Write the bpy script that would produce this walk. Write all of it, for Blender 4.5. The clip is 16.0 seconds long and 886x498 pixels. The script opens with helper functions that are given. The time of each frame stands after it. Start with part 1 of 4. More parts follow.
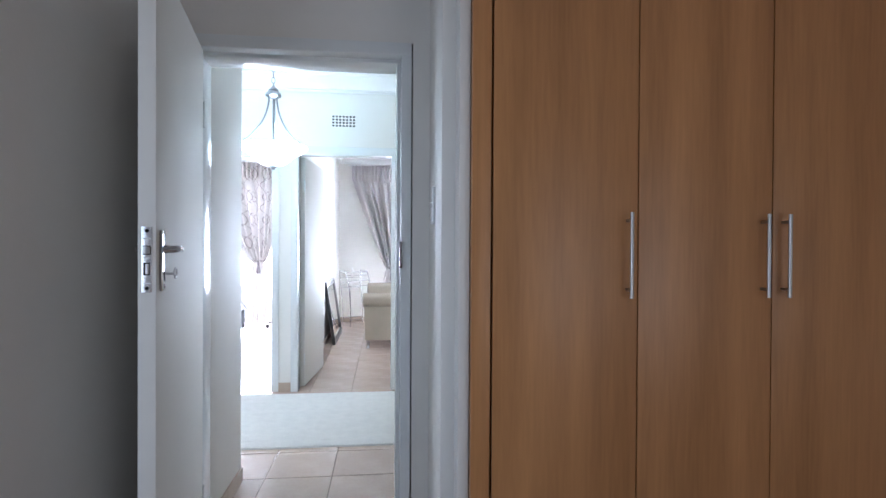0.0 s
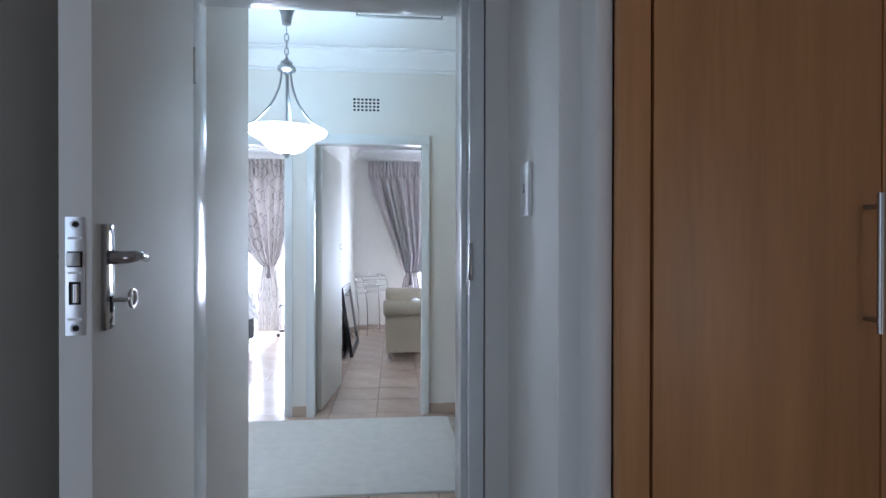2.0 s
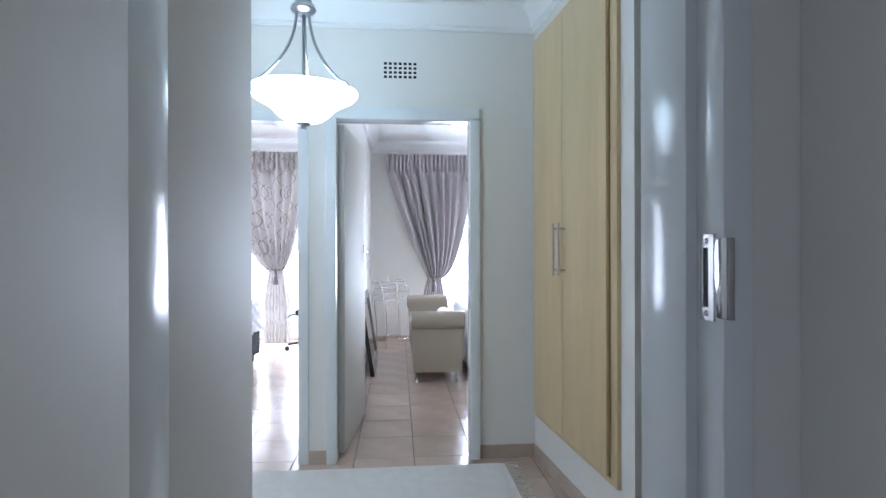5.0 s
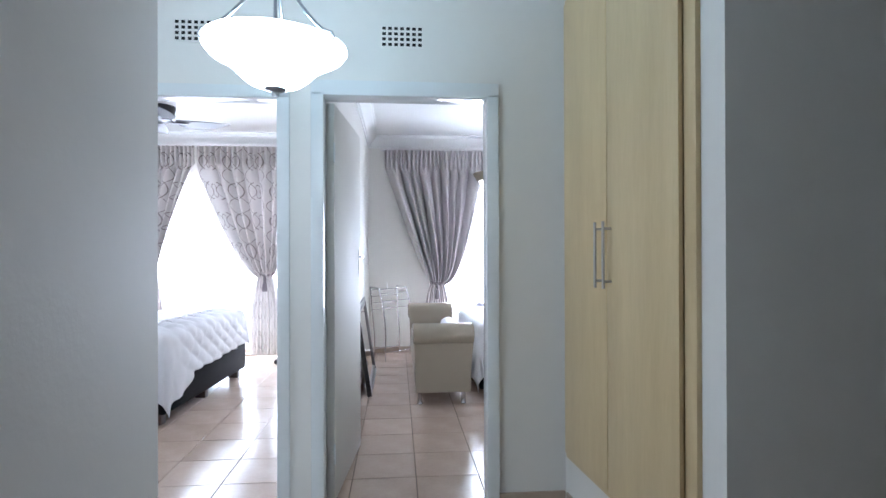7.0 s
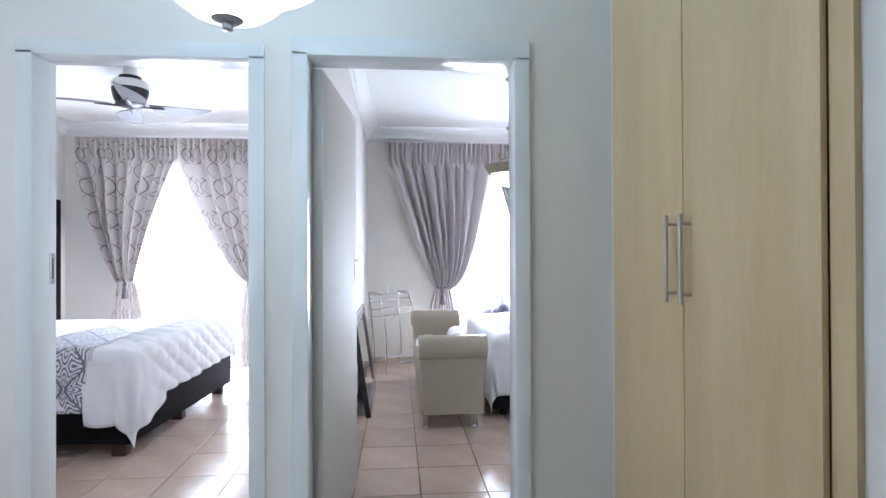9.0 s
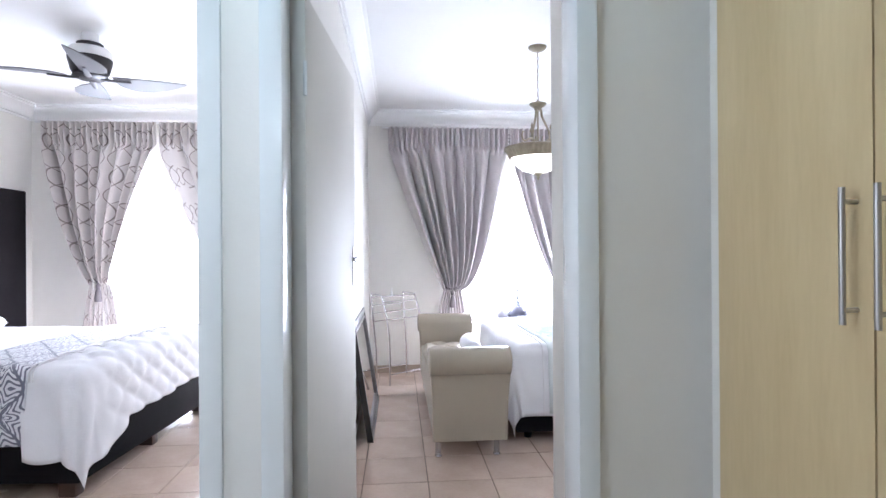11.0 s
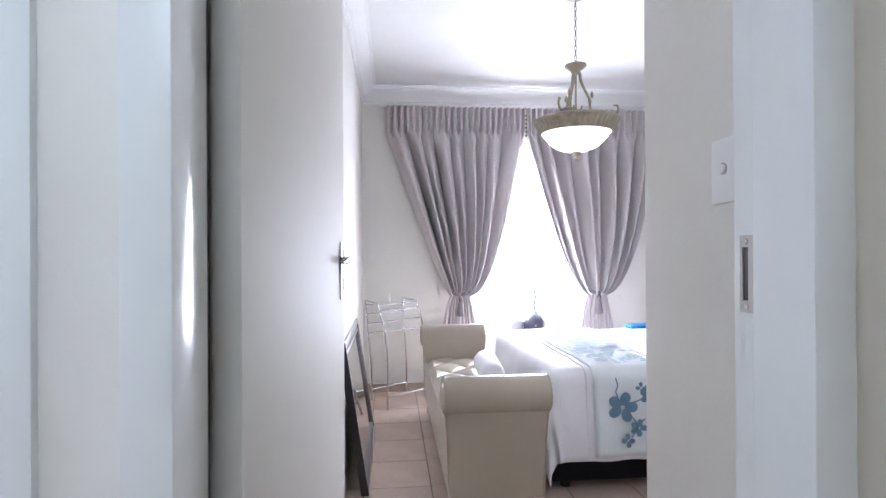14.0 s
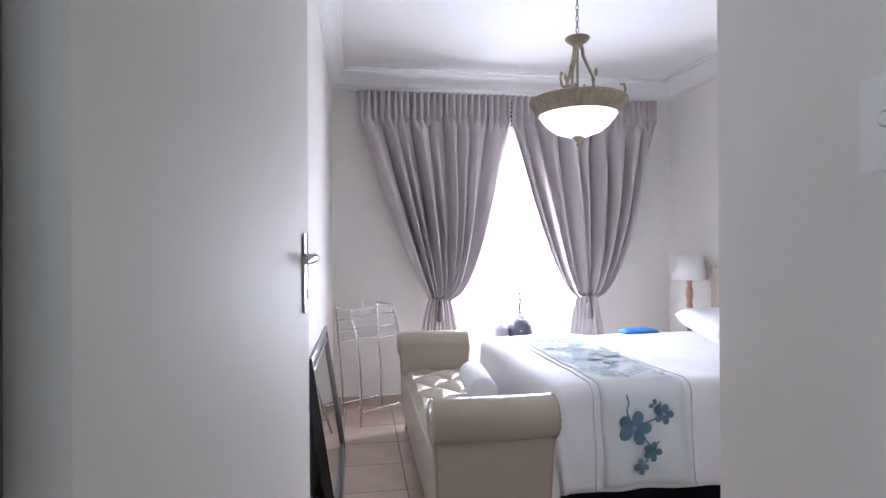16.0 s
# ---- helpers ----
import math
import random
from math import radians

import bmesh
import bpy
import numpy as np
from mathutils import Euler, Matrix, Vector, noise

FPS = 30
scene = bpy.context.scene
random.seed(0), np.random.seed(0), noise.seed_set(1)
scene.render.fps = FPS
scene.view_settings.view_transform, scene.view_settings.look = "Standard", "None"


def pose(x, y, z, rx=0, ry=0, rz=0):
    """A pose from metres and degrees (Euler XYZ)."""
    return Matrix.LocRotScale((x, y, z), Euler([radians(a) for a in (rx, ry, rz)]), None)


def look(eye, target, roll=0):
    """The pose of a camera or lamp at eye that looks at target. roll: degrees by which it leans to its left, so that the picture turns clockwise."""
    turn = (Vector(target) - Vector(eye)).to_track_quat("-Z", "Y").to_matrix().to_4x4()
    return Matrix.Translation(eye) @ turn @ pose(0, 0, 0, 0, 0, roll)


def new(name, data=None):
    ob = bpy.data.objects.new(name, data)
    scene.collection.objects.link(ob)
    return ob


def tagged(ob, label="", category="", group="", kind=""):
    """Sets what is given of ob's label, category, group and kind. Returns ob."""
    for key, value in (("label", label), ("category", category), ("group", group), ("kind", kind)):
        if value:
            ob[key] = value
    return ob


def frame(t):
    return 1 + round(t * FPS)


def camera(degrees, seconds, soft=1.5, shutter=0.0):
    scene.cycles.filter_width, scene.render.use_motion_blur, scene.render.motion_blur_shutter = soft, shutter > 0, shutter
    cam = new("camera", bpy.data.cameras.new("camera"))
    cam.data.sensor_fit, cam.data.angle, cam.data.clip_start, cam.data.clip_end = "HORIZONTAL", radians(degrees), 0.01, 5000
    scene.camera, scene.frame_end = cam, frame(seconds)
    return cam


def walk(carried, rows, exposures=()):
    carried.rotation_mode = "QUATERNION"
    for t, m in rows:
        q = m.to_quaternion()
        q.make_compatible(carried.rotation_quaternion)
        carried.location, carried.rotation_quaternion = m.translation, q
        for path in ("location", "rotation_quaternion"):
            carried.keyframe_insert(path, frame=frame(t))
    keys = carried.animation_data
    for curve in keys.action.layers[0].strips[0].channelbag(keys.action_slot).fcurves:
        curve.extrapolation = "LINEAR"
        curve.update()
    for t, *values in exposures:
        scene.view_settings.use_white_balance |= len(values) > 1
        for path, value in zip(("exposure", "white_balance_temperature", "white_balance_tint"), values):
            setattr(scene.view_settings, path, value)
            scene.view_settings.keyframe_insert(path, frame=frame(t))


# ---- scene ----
cam = camera(79.5, 16.0)
# seconds, x, y, z, yaw, pitch, roll
ROWS = [
    (0.0, 0.000, 0.000, 1.269, -6.21, -0.47, -0.32),
    (0.5, -0.038, 0.165, 1.267, -5.94, -0.44, -0.28),
    (1.0, -0.087, 0.322, 1.271, -5.69, -0.41, -0.24),
    (1.5, -0.120, 0.470, 1.266, -5.52, -0.35, -0.14),
    (2.0, -0.158, 0.644, 1.270, -5.33, -0.29, -0.08),
    (2.5, -0.205, 0.797, 1.270, -5.17, -0.26, 0.01),
    (3.0, -0.255, 0.939, 1.266, -5.03, -0.13, -0.08),
    (3.5, -0.298, 1.070, 1.271, -4.92, -0.06, -0.05),
    (4.0, -0.331, 1.202, 1.265, -4.88, -0.05, 0.08),
    (4.5, -0.365, 1.346, 1.266, -4.81, -0.08, 0.15),
    (7.0, -0.387, 2.067, 1.279, -4.92, 0.22, 0.16),
    (7.5, -0.371, 2.202, 1.282, -4.94, 0.26, 0.25),
    (8.0, -0.369, 2.342, 1.280, -4.94, 0.23, 0.30),
    (8.5, -0.386, 2.485, 1.286, -4.89, 0.32, 0.28),
    (9.0, -0.403, 2.618, 1.284, -4.90, 0.35, 0.24),
    (11.5, -0.447, 3.375, 1.274, -4.76, 0.04, 0.40),
    (12.0, -0.458, 3.507, 1.264, -4.87, 0.11, 0.34),
    (12.5, -0.463, 3.640, 1.267, -4.96, 0.12, 0.37),
    (13.0, -0.473, 3.770, 1.270, -5.05, 0.18, 0.37),
    (13.5, -0.472, 3.887, 1.266, -5.22, 0.12, 0.31),
    (14.0, -0.489, 4.018, 1.267, -5.53, 0.13, 0.32),
    (14.5, -0.502, 4.129, 1.269, -5.95, 0.13, 0.38),
    (15.0, -0.509, 4.231, 1.257, -6.73, 0.15, 0.37),
    (15.5, -0.517, 4.334, 1.261, -7.61, 0.12, 0.44),
    (16.0, -0.517, 4.430, 1.255, -8.76, 0.18, 0.34),
]
walk(cam, [(t, pose(x, y, z, 90 + pitch, roll, yaw)) for t, x, y, z, yaw, pitch, roll in ROWS],
     exposures=[(t, e, k, 12 + max(0, t - 8)) for t, e, k in ((0.0, 0.8, 5450), (1.5, 0.35, 5400), (2.5, -0.1, 5300), (3.5, -0.02, 5420), (4.5, 0.0, 5450), (8.0, -0.03, 5550), (9.0, 0.05, 5600), (11.5, 0.34, 5750), (12.5, 0.42, 5750), (14.0, 0.12, 5850), (16.0, -0.3, 5900))])

# ---- world and light ----
world = bpy.data.worlds.new("sky")
scene.world = world
world.use_nodes = True
wn = world.node_tree
sky = wn.nodes.new("ShaderNodeTexSky")
sky.sky_type, sky.sun_disc = "NISHITA", False
sky.sun_elevation, sky.sun_rotation = radians(70), radians(20)
wn.links.new(sky.outputs[0], wn.nodes["Background"].inputs[0])
wn.nodes["Background"].inputs[1].default_value = 0.12


def area_light(name, m, sx, sy, power, colour):
    data = bpy.data.lights.new(name, "AREA")
    data.shape, data.size, data.size_y, data.energy, data.color = "RECTANGLE", sx, sy, power, colour
    ob = new(name, data)
    ob.matrix_world = m
    return ob


def point_light(name, place, power, colour, radius=0.05):
    data = bpy.data.lights.new(name, "POINT")
    data.energy, data.color, data.shadow_soft_size = power, colour, radius
    ob = new(name, data)
    ob.location = place
    return ob


sun = new("sun", bpy.data.lights.new("sun", "SUN"))
sun.data.energy, sun.data.angle, sun.data.color = 3.0, radians(0.5), (1.0, 0.95, 0.88)
sun.matrix_world = look((0, 0, 0), (-0.12, -0.32, -0.94))

H = 2.72            # ceiling
HC = 2.575          # foot of the cornice
DAY = (0.92, 0.95, 1.0)
WARM = (1.0, 0.80, 0.62)
# daylight through the window openings
area_light("window_and_fill_light", look((0.75, 8.95, 1.3), (0.75, 0, 1.5)), 1.2, 1.5, 200, DAY)
area_light("window_and_fill_light", look((-2.34, 8.95, 1.1), (-2.34, 0, 1.2)), 2.0, 2.0, 205, DAY)
area_light("window_and_fill_light", look((-0.92, 0.52, 1.25), (3, 0.75, 0.9)), 1.15, 1.6, 4.8, (0.88, 0.94, 1.0))
# added warm fill, low at the unseen rear opening, for bounce off the floor
area_light("window_and_fill_light", look((2.1, -2.94, 0.5), (1.6, 2, 0.4)), 1.7, 0.9, 6.5, WARM)
# added fill for the passage, in front of the closed west end wall
area_light("window_and_fill_light", look((-3.33, 3.8, 1.5), (0, 3.8, 1.2)), 1.0, 1.6, 15, DAY)
point_light("lamp_bulb", (-0.785, 3.86, 1.985), 5.0, (0.6, 0.92, 1.0), 0.06)
point_light("lamp_bulb", (0.56, 6.96, 1.905), 3, (1.0, 0.93, 0.8), 0.05)

# ---- materials ----
def material(name, colour, rough=0.5, metal=0.0, vary=0.06, scale=6.0, bump=0.0, bump_scale=60.0, stretch=(1, 1, 1), rand=0.0,
             colour2=None, coat=0.0, rough_vary=0.0, sheen=0.0):
    """A surface with broad stains and fine grain. stretch: the pattern's scale along x, y, z."""
    m = bpy.data.materials.new(name)
    m.use_nodes = True
    nt = m.node_tree
    b = nt.nodes["Principled BSDF"]
    b.inputs["Roughness"].default_value, b.inputs["Metallic"].default_value = rough, metal
    b.inputs["Coat Weight"].default_value = coat
    b.inputs["Sheen Weight"].default_value = sheen
    tc = nt.nodes.new("ShaderNodeTexCoord")
    mp = nt.nodes.new("ShaderNodeMapping")
    mp.inputs["Scale"].default_value = stretch
    nt.links.new(tc.outputs["Object"], mp.inputs[0])
    n1 = nt.nodes.new("ShaderNodeTexNoise")
    n1.inputs["Scale"].default_value, n1.inputs["Detail"].default_value = scale, 6
    n2 = nt.nodes.new("ShaderNodeTexNoise")
    n2.inputs["Scale"].default_value, n2.inputs["Detail"].default_value = scale * 9, 4
    for n in (n1, n2):
        nt.links.new(mp.outputs[0], n.inputs["Vector"])
    add = nt.nodes.new("ShaderNodeMath")
    add.operation = "MULTIPLY_ADD"
    nt.links.new(n2.outputs[0], add.inputs[0])
    add.inputs[1].default_value = 0.4
    nt.links.new(n1.outputs[0], add.inputs[2])
    ramp = nt.nodes.new("ShaderNodeValToRGB")
    c2 = colour2 or tuple(max(0.0, c * (1 - 2 * vary)) for c in colour)
    ramp.color_ramp.elements[0].position, ramp.color_ramp.elements[1].position = 0.38, 1.0
    ramp.color_ramp.elements[0].color, ramp.color_ramp.elements[1].color = (*c2, 1), (*colour, 1)
    nt.links.new(add.outputs[0], ramp.inputs[0])
    out = ramp.outputs[0]
    if rand:
        oi = nt.nodes.new("ShaderNodeObjectInfo")
        mr = nt.nodes.new("ShaderNodeMapRange")
        mr.inputs[3].default_value, mr.inputs[4].default_value = 1 - rand, 1 + rand
        nt.links.new(oi.outputs["Random"], mr.inputs[0])
        hs = nt.nodes.new("ShaderNodeHueSaturation")
        nt.links.new(mr.outputs[0], hs.inputs["Value"])
        nt.links.new(out, hs.inputs["Color"])
        out = hs.outputs[0]
    nt.links.new(out, b.inputs["Base Color"])
    if rough_vary:
        rr = nt.nodes.new("ShaderNodeMapRange")
        rr.inputs[1].default_value, rr.inputs[2].default_value = 0.3, 0.8
        rr.inputs[3].default_value, rr.inputs[4].default_value = rough - rough_vary, rough + rough_vary
        nt.links.new(n1.outputs[0], rr.inputs[0])
        nt.links.new(rr.outputs[0], b.inputs["Roughness"])
    if bump:
        n3 = nt.nodes.new("ShaderNodeTexNoise")
        n3.inputs["Scale"].default_value, n3.inputs["Detail"].default_value = bump_scale, 5
        nt.links.new(mp.outputs[0], n3.inputs["Vector"])
        bp = nt.nodes.new("ShaderNodeBump")
        bp.inputs["Strength"].default_value, bp.inputs["Distance"].default_value = bump, 0.004
        nt.links.new(n3.outputs[0], bp.inputs["Height"])
        nt.links.new(bp.outputs[0], b.inputs["Normal"])
    return m


def glowing(name, colour, strength):
    m = bpy.data.materials.new(name)
    m.use_nodes = True
    b = m.node_tree.nodes["Principled BSDF"]
    b.inputs["Base Color"].default_value = (*colour, 1)
    b.inputs["Emission Color"].default_value = (*colour, 1)
    b.inputs["Emission Strength"].default_value = strength
    b.inputs["Roughness"].default_value = 0.3
    return m


M_WALL = material("wall_paint", (0.78, 0.76, 0.715), 0.6, vary=0.03, scale=1.6, bump=0.12, bump_scale=90)
M_CEIL = material("ceiling_paint", (0.84, 0.84, 0.83), 0.7, vary=0.015, scale=2.0, bump=0.05)
M_CORN = material("cornice_plaster", (0.84, 0.84, 0.83), 0.55, vary=0.015)
M_GLOSS = material("gloss_enamel", (0.75, 0.775, 0.775), 0.16, vary=0.02, scale=3, bump=0.045, bump_scale=45)
M_GLOSS.node_tree.nodes["Principled BSDF"].inputs["Specular IOR Level"].default_value = 0.22
M_DOOR = material("door_paint", (0.70, 0.68, 0.63), 0.6, vary=0.02, scale=3, bump=0.08, bump_scale=30, stretch=(1, 1, 0.35))
M_DOOR.node_tree.nodes["Principled BSDF"].inputs["Specular IOR Level"].default_value = 0.1
M_OAK = material("wardrobe_veneer", (0.56, 0.275, 0.105), 0.36, colour2=(0.32, 0.145, 0.05), scale=4, bump=0.06, bump_scale=50, stretch=(2.4, 2.4, 0.16), rough_vary=0.06, rand=0.04)
M_OAK_D = material("wardrobe_edge", (0.40, 0.22, 0.10), 0.4, colour2=(0.28, 0.15, 0.07), scale=5, stretch=(7, 7, 0.35))
M_MAPLE = material("cupboard_veneer", (0.68, 0.54, 0.315), 0.36, colour2=(0.555, 0.42, 0.225), scale=4, bump=0.05, bump_scale=50, stretch=(2.5, 2.5, 0.3), rough_vary=0.05, rand=0.02)
M_MAPLE_D = material("cupboard_edge", (0.50, 0.35, 0.17), 0.4, colour2=(0.42, 0.29, 0.13), scale=4, stretch=(5, 5, 0.5))
M_TILE = material("floor_tile", (0.56, 0.44, 0.36), 0.24, colour2=(0.46, 0.35, 0.28), scale=5, bump=0.05, bump_scale=40, rand=0.06, rough_vary=0.08)
M_GROUT = material("grout", (0.20, 0.15, 0.12), 0.9, vary=0.1, scale=20)
M_SKIRT = material("skirting_tile", (0.50, 0.40, 0.31), 0.35, colour2=(0.42, 0.33, 0.26), scale=6)
M_CHROME = material("chrome", (0.58, 0.58, 0.60), 0.16, 1.0, vary=0.02)
M_LOCK = material("polished_lock_steel", (0.85, 0.85, 0.86), 0.22, 0.75, vary=0.02)
M_NICKEL = material("brushed_nickel", (0.36, 0.37, 0.385), 0.3, 1.0, vary=0.04, scale=20)
# dark grey painted for the shade inside the keeps' openings
M_KEEP = material("keep_recess_shade", (0.10, 0.10, 0.10), 0.7, 0.2, vary=0.1, scale=30)
# chrome with a darkened colour, for the dark surroundings it reflects
M_HANDLE = material("dark_chrome", (0.45, 0.45, 0.46), 0.12, 1.0, vary=0.03)
M_STEEL = material("brushed_steel", (0.48, 0.465, 0.45), 0.32, 1.0, vary=0.04, scale=20, stretch=(1, 1, 0.1))
M_BLACKM = material("black_metal", (0.02, 0.02, 0.022), 0.4, 0.3)
# near-black colour for the shade in keyholes, lock openings, vents and hatch gap
M_DARK = material("shadow_gap", (0.012, 0.011, 0.010), 0.9)
M_PLASTIC = material("white_plastic", (0.80, 0.80, 0.80), 0.3, vary=0.01)
M_RUG = material("woven_cotton", (0.74, 0.72, 0.68), 0.95, vary=0.07, scale=14, bump=0.6, bump_scale=160, sheen=0.2)
M_FRINGE = material("rug_fringe", (0.70, 0.66, 0.58), 0.95, vary=0.08, scale=30)
M_CREAM = material("pearl_leather", (0.38, 0.33, 0.255), 0.25, vary=0.012, scale=5, bump=0.04, bump_scale=220, sheen=0.15)
M_HEADB = material("dark_stained_board", (0.02, 0.018, 0.02), 0.75, vary=0.1)
M_HEADB.node_tree.nodes["Principled BSDF"].inputs["Specular IOR Level"].default_value = 0.0
M_BEDBASE = material("black_base_cloth", (0.012, 0.011, 0.013), 0.75, vary=0.1, bump=0.2, bump_scale=300)
M_BEDBASE.node_tree.nodes["Principled BSDF"].inputs["Specular IOR Level"].default_value = 0.08
M_LINEN = material("white_linen", (0.745, 0.745, 0.775), 0.85, vary=0.03, scale=8, bump=0.25, bump_scale=120, sheen=0.2)
M_CURTAIN = material("taupe_satin", (0.53, 0.485, 0.48), 0.45, vary=0.05, scale=8, bump=0.15, bump_scale=300, sheen=0.3, stretch=(1, 1, 0.3))
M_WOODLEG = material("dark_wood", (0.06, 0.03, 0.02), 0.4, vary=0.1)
M_FRAMEB = material("black_lacquer", (0.018, 0.016, 0.016), 0.3, vary=0.1, scale=12)
M_MIRROR = material("mirror_glass", (0.9, 0.9, 0.9), 0.02, 1.0, vary=0.0)
M_BOWL = glowing("lit_glass_bowl", (0.84, 0.96, 1.0), 9.5)
M_BOWL2 = glowing("lit_cream_bowl", (1.0, 0.96, 0.88), 3.0)
M_OUT = glowing("daylight_haze", (0.95, 0.97, 1.0), 5.0)
M_BRASS = material("aged_plaster_metal", (0.40, 0.355, 0.26), 0.45, 0.25, colour2=(0.22, 0.185, 0.125), scale=25, bump=0.5, bump_scale=120)
M_FANDK = material("dark_fan_metal", (0.035, 0.033, 0.036), 0.35, 0.5)
M_FANBL = material("silver_fan_blade", (0.17, 0.168, 0.18), 0.55, 0.1)
M_LAMPW = material("lamp_shade_cloth", (0.75, 0.73, 0.70), 0.9, vary=0.03)
M_PINE = material("turned_pine", (0.50, 0.30, 0.20), 0.45, colour2=(0.38, 0.21, 0.13), scale=8)
M_ALU = material("window_aluminium", (0.75, 0.75, 0.75), 0.35, 0.2)


def let_light_through(m, share, colour):
    """Cloth that glows softly where daylight stands behind it."""
    nt = m.node_tree
    out = next(n for n in nt.nodes if n.type == "OUTPUT_MATERIAL")
    tr = nt.nodes.new("ShaderNodeBsdfTranslucent")
    tr.inputs[0].default_value = (*colour, 1)
    mix = nt.nodes.new("ShaderNodeMixShader")
    mix.inputs[0].default_value = share
    nt.links.new(nt.nodes["Principled BSDF"].outputs[0], mix.inputs[1])
    nt.links.new(tr.outputs[0], mix.inputs[2])
    nt.links.new(mix.outputs[0], out.inputs[0])


let_light_through(M_CURTAIN, 0.008, (0.5, 0.45, 0.46))


# ---- mesh tools ----
def box(bm, x0, x1, y0, y1, z0, z1, bevel=0.0):
    vs = [bm.verts.new((x, y, z)) for x in (x0, x1) for y in (y0, y1) for z in (z0, z1)]
    fs = [bm.faces.new([vs[i] for i in q]) for q in ((0, 1, 3, 2), (4, 6, 7, 5), (0, 4, 5, 1), (2, 3, 7, 6), (0, 2, 6, 4), (1, 5, 7, 3))]
    if bevel:
        es = {e for f in fs for e in f.edges}
        bmesh.ops.bevel(bm, geom=list(es), offset=bevel, segments=2, affect="EDGES", profile=0.6)
    return vs


def boxes(*dims, bevel=0.0):
    bm = bmesh.new()
    for d in dims:
        box(bm, *d, bevel=bevel)
    return bm


def lathe(bm, profile, n=24, centre=(0, 0, 0), wobble=None):
    """A turned shape round z from (radius, height) pairs."""
    rings = []
    for r, z in profile:
        ring = []
        for i in range(n):
            a = 2 * math.pi * i / n
            k = wobble(a, r, z) if wobble else 1.0
            ring.append(bm.verts.new((centre[0] + r * k * math.cos(a), centre[1] + r * k * math.sin(a), centre[2] + z)))
        rings.append(ring)
    for a, b in zip(rings, rings[1:]):
        for i in range(n):
            bm.faces.new((a[i], a[(i + 1) % n], b[(i + 1) % n], b[i]))
    if profile[0][0] > 1e-4:
        bm.faces.new(rings[0][::-1])
    if profile[-1][0] > 1e-4:
        bm.faces.new(rings[-1])
    return bm


def turned(profile, n=24, centre=(0, 0, 0), wobble=None):
    return lathe(bmesh.new(), profile, n, centre, wobble)


def tube(bm, pts, r, n=8, r2=None):
    """A round bar along pts."""
    pts = [Vector(p) for p in pts]
    rings, last = [], None
    for i, p in enumerate(pts):
        d = (pts[min(i + 1, len(pts) - 1)] - pts[max(i - 1, 0)]).normalized()
        u = d.orthogonal().normalized() if last is None else (last - d * last.dot(d)).normalized()
        last = u
        v = d.cross(u)
        rad = r if r2 is None else r + (r2 - r) * i / (len(pts) - 1)
        rings.append([bm.verts.new(p + (u * math.cos(2 * math.pi * k / n) + v * math.sin(2 * math.pi * k / n)) * rad) for k in range(n)])
    for a, b in zip(rings, rings[1:]):
        for k in range(n):
            bm.faces.new((a[k], a[(k + 1) % n], b[(k + 1) % n], b[k]))
    bm.faces.new(rings[0][::-1])
    bm.faces.new(rings[-1])
    return bm


def bar(pts, r, n=8, r2=None):
    return tube(bmesh.new(), pts, r, n, r2)


def sheet(bm, nu, nv, fn, closed=False):
    """A grid of points fn(u, v), u and v from 0 to 1."""
    g = [[bm.verts.new(fn(i / (nu - (0 if closed else 1)), j / (nv - 1))) for j in range(nv)] for i in range(nu)]
    for i in range(nu if closed else nu - 1):
        for j in range(nv - 1):
            k = (i + 1) % nu
            bm.faces.new((g[i][j], g[k][j], g[k][j + 1], g[i][j + 1]))
    return bm


def mesh_of(bm, name, mat, smooth):
    bmesh.ops.recalc_face_normals(bm, faces=bm.faces)
    me = bpy.data.meshes.new(name)
    bm.to_mesh(me)
    bm.free()
    me.materials.append(mat)
    if smooth:
        for p in me.polygons:
            p.use_smooth = True
        me.set_sharp_from_angle(angle=radians(38))
    return me


def part(name, bm, mat, parent=None, label="", smooth=True):
    ob = new(name, mesh_of(bm, name, mat, smooth))
    if parent is not None:
        ob.parent = parent
    return tagged(ob, label)


def thing(name, label, category, m=None, group=""):
    ob = new(name)
    ob.empty_display_size = 0.05
    if m is not None:
        ob.matrix_world = m
    return tagged(ob, label, category, group)


def solid(name, bm, mat, label, category, group="", smooth=True):
    return tagged(part(name, bm, mat, None, "", smooth), label, category, group)


def structure(name, bm, mat, label="", smooth=False):
    return tagged(part(name, bm, mat, None, label, smooth), "", "", "", "structure")


def thicken(ob, depth, offset=0.0):
    md = ob.modifiers.new("thickness", "SOLIDIFY")
    md.thickness, md.offset = depth, offset
    return ob

# ---- the shell ----
Y1, Y1B = 2.19, 2.38        # wall of the first door
YB, YBB = 4.685, 4.83       # wall with the two doors
YW, YWB = 8.82, 9.02        # window wall
structure("wall_room_one", boxes((-0.98, -0.88, -2.9, -0.1, 0, H), (-0.98, -0.88, 1.15, Y1, 0, H), (-0.98, -0.88, -0.1, 1.15, 0, 0.4), (-0.98, -0.88, -0.1, 1.15, 2.1, H)), M_WALL, "plain painted plaster wall behind the door")
structure("wall_room_one_back", boxes((-0.98, 1.2, -3.0, -2.9, 0, H), (3.0, 3.2, -3.0, -2.9, 0, H), (1.2, 3.0, -3.0, -2.9, 2.1, H)), M_WALL)
structure("wall_room_one_side", boxes((3.1, 3.2, -2.9, 2.38, 0, H)), M_WALL)
